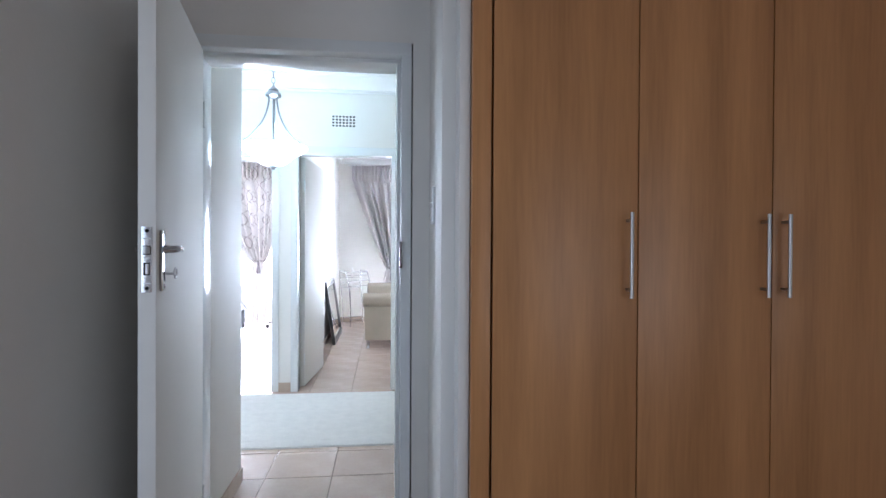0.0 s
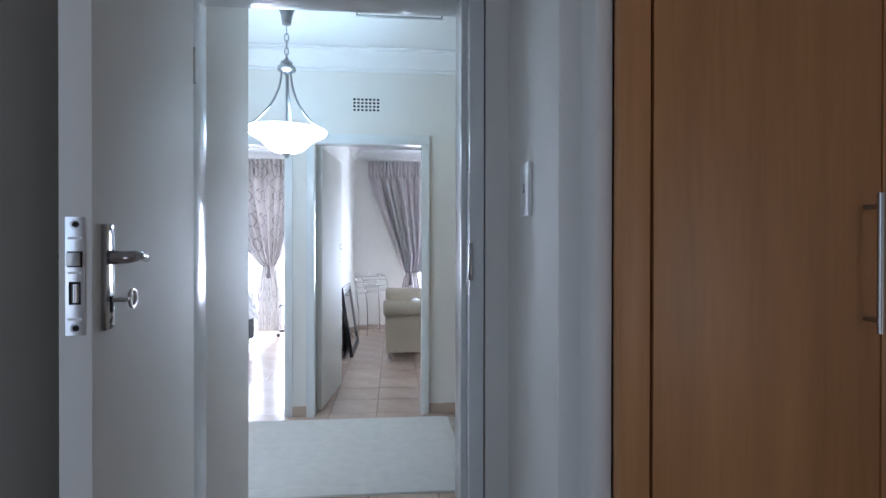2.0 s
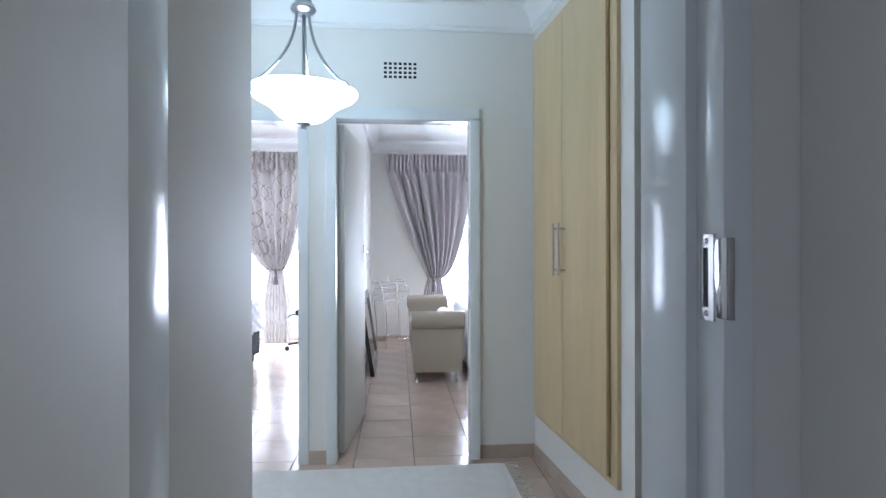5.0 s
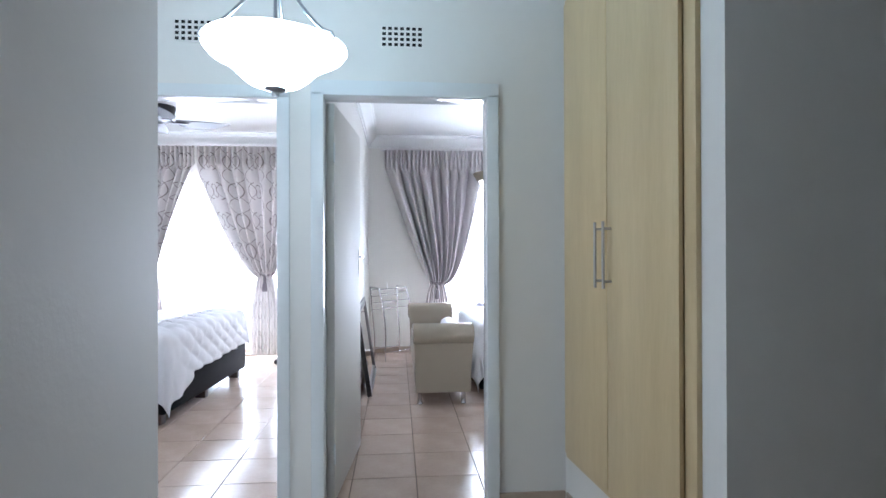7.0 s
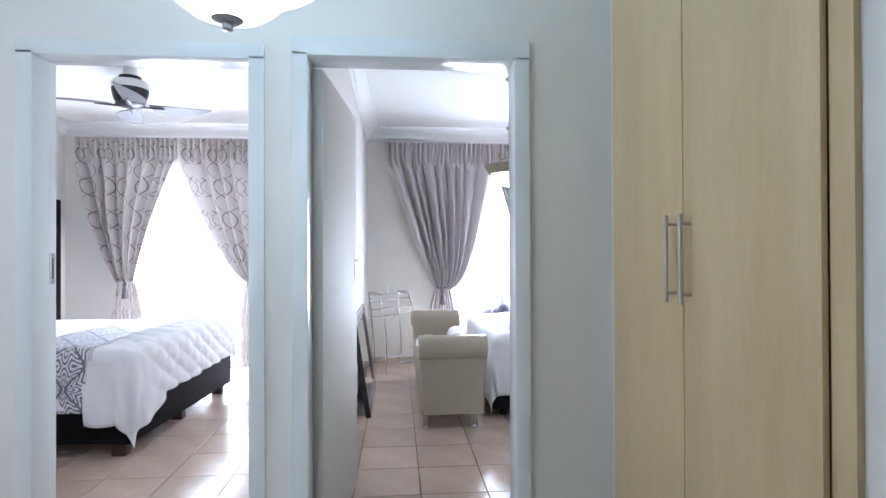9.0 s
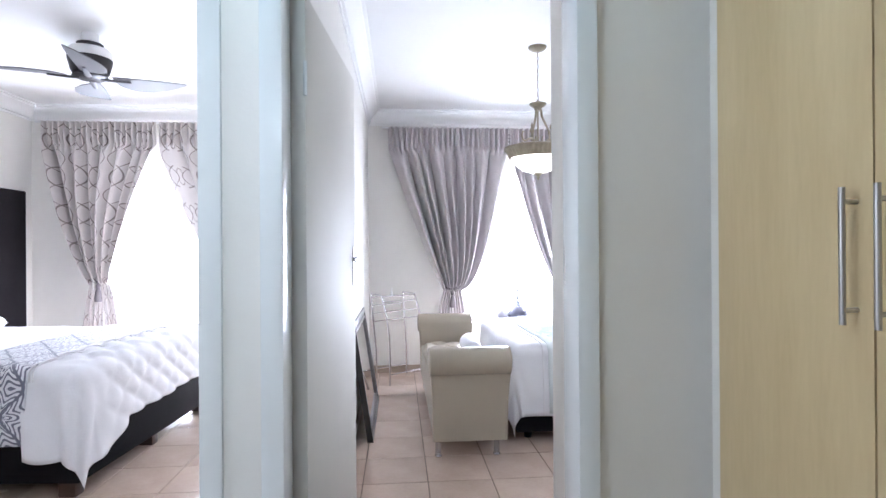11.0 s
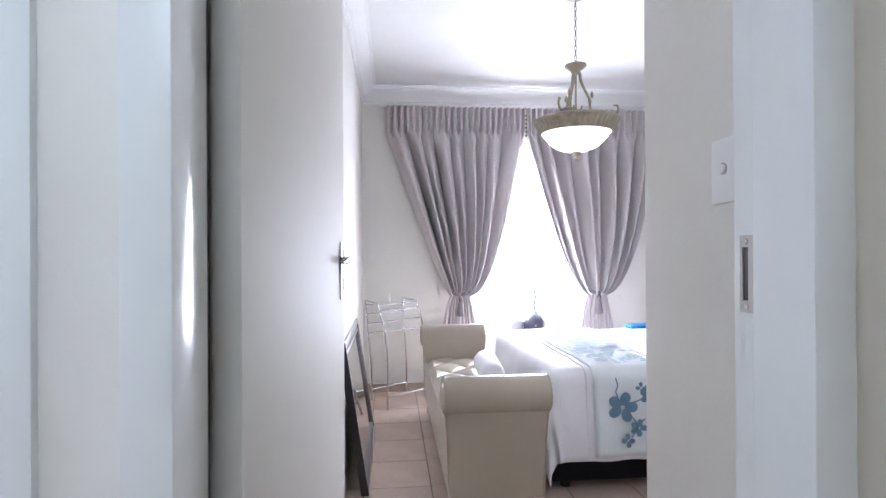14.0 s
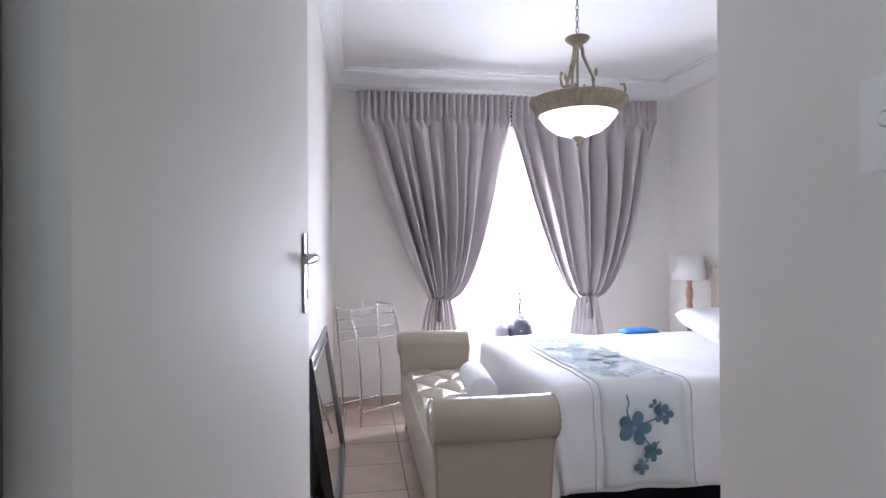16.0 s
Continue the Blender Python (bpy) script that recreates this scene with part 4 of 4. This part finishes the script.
    for pts in (((0.665, 0.60), (0.675, 0.56), (0.662, 0.53), (0.675, 0.49)), ((0.72, 0.43), (0.76, 0.38), (0.775, 0.35), (0.735, 0.30)), ((0.74, 0.47), (0.79, 0.485), (0.83, 0.50), (0.825, 0.56)), ((0.77, 0.36), (0.81, 0.39))):
        bm = bar([(a, y0 - 0.047 + 0.035 * (b - 0.25) / 0.3, b) for a, b in pts], 0.0035, 5)
        part("stem", bm, M_BLUE, base, "printed stem", False)
    # and over the top
    for k in range(110):
        fx, fy = rnd.uniform(0.58, 0.92), 6.80 + 1.25 * (k + rnd.uniform(0, 1)) / 110
        ob = part("leaf_print", flower(0, 0, rnd.uniform(0.02, 0.055), 50 + k, rnd.choice((2, 3, 4, 5))), M_BLUE2, base, "", False)
        ob.matrix_local = pose(fx, fy, top + 0.013 + soft(fx, fy, 0), 90, 0, rnd.uniform(0, 360))
    part("headboard", boxes((2.145, 2.19, 6.66, 8.18, 0.1, 1.12), bevel=0.02), M_CREAM, base)


M_BAND = material("pale_blue_cotton", (0.66, 0.70, 0.71), 0.85, vary=0.06, scale=6, bump=0.2, bump_scale=150)
M_STITCH = material("grey_stitch", (0.74, 0.73, 0.75), 0.8)
M_BLUE = material("blossom_blue", (0.12, 0.22, 0.31), 0.8, vary=0.15, scale=20)
M_BLUE2 = material("blossom_teal", (0.44, 0.54, 0.58), 0.8, vary=0.3, scale=20)
bed_two()


def pillow(m, label, sx=0.33, sy=0.24, h=0.085, mat=None):
    bm = bmesh.new()
    for s in (1, -1):
        def fn(u, v, s=s):
            a, b = 2 * u - 1, 2 * v - 1
            k = max(0.0, (1 - a ** 4) * (1 - b ** 4)) ** 0.5
            return sx * a * (1 - 0.06 * b * b), sy * b * (1 - 0.06 * a * a), s * h * k + 0.006 * noise.noise((a * 2, b * 2, s))
        sheet(bm, 25, 21, fn)
    bmesh.ops.remove_doubles(bm, verts=bm.verts, dist=0.0008)
    ob = solid("pillow", bm, mat or M_LINEN, label, "pillow")
    ob.matrix_world = m
    return ob


pillow(pose(1.99, 7.05, 0.72, 0, -10, 90), "plump white pillow against the headboard")
pillow(pose(1.99, 7.75, 0.72, 0, -10, 90), "plump white pillow against the headboard")
pillow(pose(1.5, 8.09, 0.652, 0, 0, 5), "small bright blue cushion on the bed's far edge", 0.14, 0.07, 0.022, material("bright_blue_cloth", (0.03, 0.22, 0.62), 0.8))


def valet_rack():
    base = thing("towel_rack", "chrome folding towel rack in the room's corner", "towel rack", pose(0, 0, 0))
    legs = {"a": [(-0.525, 8.27, 0), (-0.523, 8.27, 0.25), (-0.53, 8.27, 0.46), (-0.56, 8.27, 0.68), (-0.60, 8.27, 0.845)],
            "c": [(-0.20, 8.53, 0), (-0.198, 8.53, 0.25), (-0.207, 8.53, 0.46), (-0.24, 8.52, 0.68), (-0.285, 8.51, 0.845)],
            "b": [(-0.66, 8.56, 0), (-0.665, 8.54, 0.3), (-0.69, 8.48, 0.6), (-0.705, 8.45, 0.855)],
            "d": [(-0.36, 8.76, 0), (-0.365, 8.74, 0.3), (-0.385, 8.70, 0.6), (-0.395, 8.68, 0.85)]}
    for k, pts in legs.items():
        part("leg", bar(pts, 0.0085, 10), M_CHROME, base)
    def on(k, z):
        for p, q in zip(legs[k], legs[k][1:]):
            if p[2] <= z <= q[2]:
                t = (z - p[2]) / (q[2] - p[2])
                return tuple(p[i] + (q[i] - p[i]) * t for i in range(3))
        return legs[k][-1]
    for p, q in (("a", "b"), ("c", "d")):
        part("top_bar", bar([legs[p][-1], legs[q][-1]], 0.009, 10), M_CHROME, base)
    for z in (0.835, 0.785, 0.70, 0.62, 0.10):
        part("rail", bar([on("a", z), on("c", z)], 0.0055, 10), M_CHROME, base)
    part("rail", bar([on("b", 0.10), on("d", 0.10)], 0.0065, 10), M_CHROME, base)
    for z in (0.82, 0.74, 0.66, 0.58):
        part("rail", bar([on("b", z), on("d", z)], 0.005, 10), M_CHROME, base)
    part("peg", turned([(0.010, 0.0), (0.011, 0.03), (0.006, 0.04), (0.005, 0.075), (0, 0.077)], 12, (-0.51, 8.595, 0.822)), M_PLASTIC, base, "small pale peg on the back rail")


valet_rack()


def leaning_mirror():
    lean = math.degrees(math.atan2(0.118, 0.785))
    W, Hh, d = 1.035, 0.80, 0.032
    base = thing("leaning_mirror", "dark pewter framed mirror leaning against the wall", "mirror", pose(-0.612, 6.80, 0, 0, -lean, 0))
    # local: y along the wall, z up the mirror, +x towards the room
    def ring(x0, x1, a, b):
        return boxes((x0, x1, a, W - a, a, b), (x0, x1, a, W - a, Hh - b, Hh - a), (x0, x1, a, b, b, Hh - b), (x0, x1, W - b, W - a, b, Hh - b), bevel=0.003)
    part("outer_frame", ring(-d, 0.0, 0.0, 0.035), M_PEWTER, base)
    part("middle_frame", ring(-d + 0.004, -0.008, 0.035, 0.06), M_PEWTER2, base)
    part("inner_frame", ring(-d + 0.004, -0.004, 0.06, 0.078), M_PEWTER, base)
    part("glass", boxes((-d + 0.002, -0.016, 0.078, W - 0.078, 0.078, Hh - 0.078)), M_MIRROR, base, "clear mirror glass", False)
    part("side_edge", boxes((-d - 0.006, 0.002, -0.006, -0.0005, 0.0, Hh)), M_FRAMEB, base, "black lacquered edge", False)


M_PEWTER = material("dark_pewter", (0.26, 0.25, 0.25), 0.32, 0.6, vary=0.15, scale=30)
M_PEWTER2 = material("black_pewter", (0.07, 0.065, 0.065), 0.35, 0.4, vary=0.15, scale=30)
leaning_mirror()


def scroll_pendant():
    base = thing("scroll_pendant", "antique cream scrolled pendant with lit alabaster bowl", "pendant lamp", pose(0.56, 6.96, 0))
    part("canopy", turned([(0, H - 0.04), (0.02, H - 0.036), (0.045, H - 0.025), (0.062, H - 0.012), (0.066, H - 0.001)], 24), M_BRASS, base)
    bm = bmesh.new()
    z, k = H - 0.04, 0
    while z > 2.345:
        pts = [((0.007 * math.cos(a), 0, z - 0.015 + 0.017 * math.sin(a)) if k % 2 else (0, 0.007 * math.cos(a), z - 0.015 + 0.017 * math.sin(a))) for a in np.linspace(0, 2 * math.pi, 11)]
        tube(bm, pts, 0.0022, 5)
        z -= 0.028
        k += 1
    part("chain", bm, M_WOODLEG, base, "thin dark link chain")
    part("cup", turned([(0, 2.263), (0.022, 2.266), (0.028, 2.283), (0.05, 2.298), (0.062, 2.31), (0.06, 2.316), (0.03, 2.32), (0.008, 2.338), (0, 2.34)], 24), M_BRASS, base)
    part("stem", bar([(0, 0, 2.278), (0, 0, 1.9909)], 0.006, 10), M_BRASS, base)
    for k in range(3):
        a0 = radians(-12 + 120 * k)
        ca, sa = math.cos(a0), math.sin(a0)
        prof = [(0.022, 2.273), (0.028, 2.2255), (0.05, 2.173), (0.075, 2.1205), (0.08, 2.068), (0.062, 2.0305), (0.035, 2.0305), (0.028, 2.0605), (0.034, 2.083)]
        bm = bar([(r * ca, r * sa, z) for r, z in prof], 0.009, 8, 0.005)
        prof = [(0.06, 2.0335), (0.09, 2.0425), (0.13, 2.0335), (0.17, 2.0174), (0.20, 2.0087), (0.222, 2.013), (0.236, 2.038), (0.228, 2.068), (0.208, 2.068)]
        tube(bm, [(r * ca, r * sa, z + 0.012) for r, z in prof], 0.0085, 8, 0.005)
        for q, (r, z) in enumerate(((0.078, 2.1055), (0.066, 2.038), (0.09, 2.143))):
            lathe(bm, [(0, -0.022), (0.009, -0.008), (0.010, 0.004), (0, 0.026)], 7, (r * ca, r * sa, z))
        part("scroll_arm", bm, M_BRASS, base, "leafy scroll arm")
    def flute(a, r, z):
        return 1 + 0.016 * math.cos(44 * a) * (0.2 < r < 0.235)
    rim = [(0.188, 1.932), (0.195, 1.9237), (0.206, 1.9347), (0.216, 1.9592), (0.230, 1.9773), (0.241, 1.9864), (0.243, 1.9964), (0.230, 2.0035), (0.15, 2.0139), (0.05, 2.0191), (0, 2.02)]
    part("rim", turned(rim, 264, wobble=flute), M_BRASS, base, "fluted plaster rim")
    part("glass_bowl", turned([(0.012, 1.822), (0.06, 1.827), (0.11, 1.8452), (0.15, 1.8741), (0.178, 1.9072), (0.19, 1.932), (0.18, 1.932), (0.10, 1.8534), (0.012, 1.8286)], 40), M_BOWL2, base, "alabaster glass bowl, lit")
    part("finial", turned([(0, 1.768), (0.008, 1.775), (0.011, 1.785), (0.007, 1.793), (0.014, 1.8), (0.026, 1.81), (0.03, 1.818), (0.024, 1.8237), (0, 1.8253)], 20), M_BRASS, base)


scroll_pendant()


def table_lamp():
    base = thing("table_lamp", "turned pine table lamp with a white shade", "lamp", pose(2.05, 8.30, 0.56))
    prof = [(0.07, 0), (0.072, 0.012), (0.05, 0.02), (0.022, 0.03), (0.018, 0.06), (0.028, 0.10), (0.03, 0.15), (0.022, 0.20), (0.016, 0.23), (0.026, 0.25), (0.018, 0.27), (0.028, 0.33), (0.026, 0.37), (0.016, 0.41), (0.02, 0.43), (0.014, 0.46), (0, 0.46)]
    part("stand", turned(prof, 20), M_PINE, base, "turned pine stem")
    bm = bmesh.new()
    lathe(bm, [(0.128, 0.455), (0.098, 0.645)], 32)
    bmesh.ops.delete(bm, geom=[f for f in bm.faces if len(f.verts) > 4], context="FACES_ONLY")
    thicken(part("shade", bm, M_LAMPW, base, "white cloth shade"), 0.003)


def bedside_table():
    base = thing("bedside_table", "small plain wooden bedside table behind the bed", "bedside table", pose(1.97, 8.38, 0))
    part("tabletop", boxes((-0.2, 0.2, -0.19, 0.19, 0.535, 0.56), bevel=0.004), M_PINE, base)
    for x in (-0.17, 0.17):
        for y in (-0.16, 0.16):
            part("leg", boxes((x - 0.018, x + 0.018, y - 0.018, y + 0.018, 0, 0.535), bevel=0.003), M_PINE, base)


bedside_table()
table_lamp()


def sill_ornament(x, y, z, s, dark, label):
    base = thing("sill_ornament", label, "ornament", pose(x, y, z))
    prof = [(0.10, 0), (0.125, 0.02), (0.132, 0.08), (0.118, 0.14), (0.085, 0.19), (0.04, 0.225), (0.014, 0.24), (0, 0.243)]
    part("dome", turned([(r * s, h * s) for r, h in prof], 28), dark, base)
    bm = bmesh.new()
    rnd = random.Random(2)
    for k in range(60):
        t = rnd.uniform(0.05, 0.9)
        i = min(len(prof) - 2, int(t * (len(prof) - 1)))
        r, h = prof[i]
        a = rnd.uniform(0, 6.28)
        bmesh.ops.create_uvsphere(bm, u_segments=6, v_segments=4, radius=0.007 * s, matrix=Matrix.Translation((r * s * math.cos(a), r * s * math.sin(a), h * s)))
    tagged(part("dots", bm, M_DOTS, base, "pale pierced dots"), "", "", "", "stuff")
    if s > 0.8:
        pts = [(0.008 * math.cos(9 * t), 0.008 * math.sin(9 * t), 0.20 + 0.18 * t) for t in np.linspace(0, 1, 24)]
        pts += [(0.0 + 0.028 * math.sin(a) , 0, 0.385 + 0.028 * (1 - math.cos(a))) for a in np.linspace(0, 5, 12)]
        part("spiral", bar(pts, 0.010, 6, 0.006), dark, base, "twisted wire spire")
        for t in np.linspace(0.05, 0.9, 5):
            part("bead", turned([(0, -0.018), (0.022, 0), (0, 0.018)], 8, (0, 0, 0.21 + 0.17 * t)), dark, base)


M_DOTS = material("pale_pierced_metal", (0.45, 0.45, 0.5), 0.5, 0.3)
M_ORN = material("dark_pierced_metal", (0.05, 0.05, 0.07), 0.5, 0.4)
M_ORN2 = material("grey_pierced_metal", (0.22, 0.21, 0.24), 0.5, 0.3)
sill_ornament(0.84, 8.885, 0.504, 0.86, M_ORN, "dark pierced metal dome with a twisted spire on the sill")
sill_ornament(0.66, 8.90, 0.504, 0.62, M_ORN2, "small grey pierced dome on the window sill")


# ---- bedroom with the ceiling fan ----
def bed_three():
    base = thing("bed", "bed with pin-tucked white duvet on a black base", "bed", pose(-2.15, 6.1, 0, 0, 0, -4.5) @ pose(2.15, -6.1, 0))
    x0, x1, y0, y1, top = -3.9, -2.07, 6.11, 7.75, 0.68
    part("base", boxes((x0, x1 - 0.01, y0 + 0.01, y1, 0.085, 0.355), bevel=0.015), M_BEDBASE, base, "black fabric bed base")
    part("mattress", boxes((x0, x1 - 0.02, y0 + 0.02, y1 - 0.01, 0.355, 0.62), bevel=0.04), M_LINEN, base)
    for x in (x0 + 0.1, -3.0, x1 - 0.10):
        for y in (y0 + 0.08, (y0 + y1) / 2, y1 - 0.08):
            part("foot", boxes((x - 0.045, x + 0.045, y - 0.035, y + 0.035, 0, 0.085), bevel=0.006), M_WOODLEG, base, "dark wooden block foot")

    def tucks(px, py, e):
        n = 0.010 * noise.noise((px * 4, py * 4, 2)) + 0.004 * noise.noise((px * 14, py * 14, 2))
        if px > -2.42:
            w = 0.19
            a, b = (px + py) / w, (px - py) / w
            a += 0.16 * noise.noise((px * 5, py * 5, 8))
            f = (abs(math.sin(math.pi * a)) * abs(math.sin(math.pi * b))) ** 0.42
            n += 0.026 * f * min(1, max(0.0, (py - y0 - 0.10) * 5))
        if e > 0.10 and py < y0 + 0.16:
            n += 0.016 * math.sin(px * 24 + py * 15) * min(1, (e - 0.10) * 5) * min(1.0, max(0.0, (y0 + 0.16 - py) * 8))
        elif e > 0.06 and px <= -2.42:
            n += 0.012 * math.sin(px * 26) * min(1, (e - 0.06) * 4)
        return n

    def hem(px, py):
        k = 1 + 0.10 * noise.noise((px * 3, py * 3, 4))
        if px > x1 - 0.02:
            w = min(1.0, max(0.0, (y0 + 0.36 - py) / 0.24))
            k *= (0.86 - 0.14 * (py - y0) / (y1 - y0)) * (1 - w) + 1.30 * w
        elif py < y0 and px > -2.33:
            k *= 1.28
        return k
    drape("duvet", (x0, x1, y0, y1), top, (0, 0.36, 0.33, 0.3), M_LINEN, base, "white duvet with pinched tucks", r=0.09, flare=0.16, step=0.018, relief=tucks, hem=hem)
    drape("bed_runner", (-2.86, -2.33, y0, y1), top, (0, 0, 0.355, 0.3), M_DAMASK, base, "grey damask printed band", r=0.06, flare=0.10, lift=0.014, relief=lambda px, py, e: 0.006 * noise.noise((px * 6, py * 6, 2)))
    for xx in (-2.31, -2.29):
        drape("piping", (xx - 0.003, xx + 0.003, y0, y1), top, (0, 0, 0.05, 0.05), M_STITCH, base, "grey stitched line", r=0.03, lift=0.022, step=0.02, relief=tucks)
    


bed_three()
solid("headboard", boxes((-4.045, -3.97, 5.9, 8.62, 0.0, 1.86), bevel=0.012), M_HEADB, "tall black wooden headboard panel against the wall", "headboard")
pillow(pose(-3.66, 7.3, 0.79, 0, 10, 90), "white pillow on the bed")
pillow(pose(-3.66, 6.6, 0.79, 0, 10, 90), "white pillow on the bed")


def ceiling_fan():
    base = thing("ceiling_fan", "dark ceiling fan with silver-grey blades, at rest", "ceiling fan", pose(-2.465, 6.94, 0))
    part("ceiling_cup", turned([(0.0, 2.62), (0.072, 2.622), (0.078, 2.64), (0.078, 2.655), (0, 2.66)], 28), M_FANDK, base)
    part("ceiling_mount", turned([(0.0, 2.655), (0.05, 2.656), (0.05, H), (0, H)], 28), M_PLASTIC, base, "white ceiling mount")
    part("white_band", turned([(0.0, 2.555), (0.128, 2.556), (0.132, 2.565), (0.132, 2.60), (0.118, 2.618), (0.07, 2.625), (0, 2.625)], 32), M_PLASTIC, base, "white motor band")
    part("motor", turned([(0, 2.452), (0.10, 2.453), (0.112, 2.47), (0.122, 2.51), (0.13, 2.54), (0.13, 2.556), (0, 2.557)], 32), M_FANDK, base)
    part("hub_ring", turned([(0, 2.425), (0.09, 2.428), (0.105, 2.438), (0.09, 2.45), (0, 2.452)], 32), M_FANDK, base)
    for ang in (18, 108, 198, 288):
        pts = [(0.13, -0.03), (0.30, -0.036), (0.45, -0.036), (0.575, -0.03), (0.58, -0.02), (0.53, 0.03), (0.46, 0.09), (0.38, 0.13), (0.30, 0.148), (0.22, 0.135), (0.16, 0.085), (0.135, 0.02)]
        tw = radians(-10)
        bm = bmesh.new()
        lo = [bm.verts.new((x, y * math.cos(tw), 2.437 + y * math.sin(tw) - 0.003)) for x, y in pts]
        hi = [bm.verts.new((x, y * math.cos(tw), 2.437 + y * math.sin(tw) + 0.003)) for x, y in pts]
        bm.faces.new(lo)
        bm.faces.new(hi[::-1])
        for i in range(len(pts)):
            bm.faces.new((lo[i], lo[(i + 1) % len(pts)], hi[(i + 1) % len(pts)], hi[i]))
        b = part("blade", bm, M_FANBL, base, "silver-grey blade", False)
        b.matrix_local = pose(0, 0, 0, 0, 0, ang)
        bm = bar([(0.06, 0, 2.432), (0.12, 0.004, 2.426), (0.18, 0.008, 2.424), (0.235, 0.01, 2.426)], 0.022, 10, 0.012)
        for v in bm.verts:
            v.co.z = 2.426 + (v.co.z - 2.426) * 0.4
        a = part("blade_arm", bm, M_FANDK if ang in (18, 198) else M_FANBL, base)
        a.matrix_local = pose(0, 0, 0, 0, 0, ang)


ceiling_fan()


def office_chair():
    base = thing("office_chair", "black swivel office chair beside the printed curtain", "office chair", pose(-1.43, 8.32, 0))
    for k in range(5):
        a = radians(190 + 72 * k)
        bm = bar([(0.03 * math.cos(a), 0.03 * math.sin(a), 0.11), (0.18 * math.cos(a), 0.18 * math.sin(a), 0.095), (0.32 * math.cos(a), 0.32 * math.sin(a), 0.075)], 0.02, 8, 0.013)
        leg = part("base_arm", bm, M_BLACKM, base)
        for s in (-0.013, 0.013):
            c, d = Vector((0.33 * math.cos(a), 0.33 * math.sin(a), 0.027)), Vector((-math.sin(a), math.cos(a), 0))
            part("castor", bar([c + d * (s - 0.008), c + d * (s + 0.008)], 0.027, 14), M_BLACKM, leg)
    part("column", bar([(0, 0, 0.08), (0, 0, 0.44)], 0.025, 12), M_BLACKM, base)
    part("seat", boxes((-0.2, 0.21, -0.21, 0.21, 0.45, 0.52), bevel=0.03), M_BEDBASE, base)
    part("backrest", boxes((0.17, 0.23, -0.19, 0.19, 0.62, 1.0), bevel=0.028), M_BEDBASE, base)
    part("back_bar", bar([(0.05, 0, 0.44), (0.2, 0, 0.45), (0.25, 0, 0.55), (0.235, 0, 0.7)], 0.016, 8), M_BLACKM, base)
    part("lever", bar([(-0.05, -0.05, 0.44), (-0.24, -0.08, 0.455), (-0.29, -0.09, 0.44), (-0.31, -0.09, 0.41)], 0.007, 8), M_BLACKM, base)


office_chair()

# ---- floor tiles, last ----
def floor_tiles():
    P, G = 0.357, 0.005
    X0, Y0 = -0.283, 5.093
    floor = bpy.data.objects["floor"]
    w = P - G
    me = mesh_of(boxes((0, w, 0, w, -0.008, 0.0), bevel=0.0022), "floor_tile", M_TILE, False)
    rest = bmesh.new()
    for i in range(-11, 10):
        for j in range(-23, 11):
            x, y = X0 + i * P + G / 2, Y0 + j * P + G / 2
            if -2.5 < x < 0.95 and 2.3 < y < 8.9:
                ob = new("tile", me)
                ob.parent = floor
                ob.location = (x, y, 0)
            else:
                box(rest, x, x + w, y, y + w, -0.006, 0.0)
    tagged(part("tiles_far", rest, M_TILE, floor, "", False), "", "", "", "stuff")


floor_tiles()
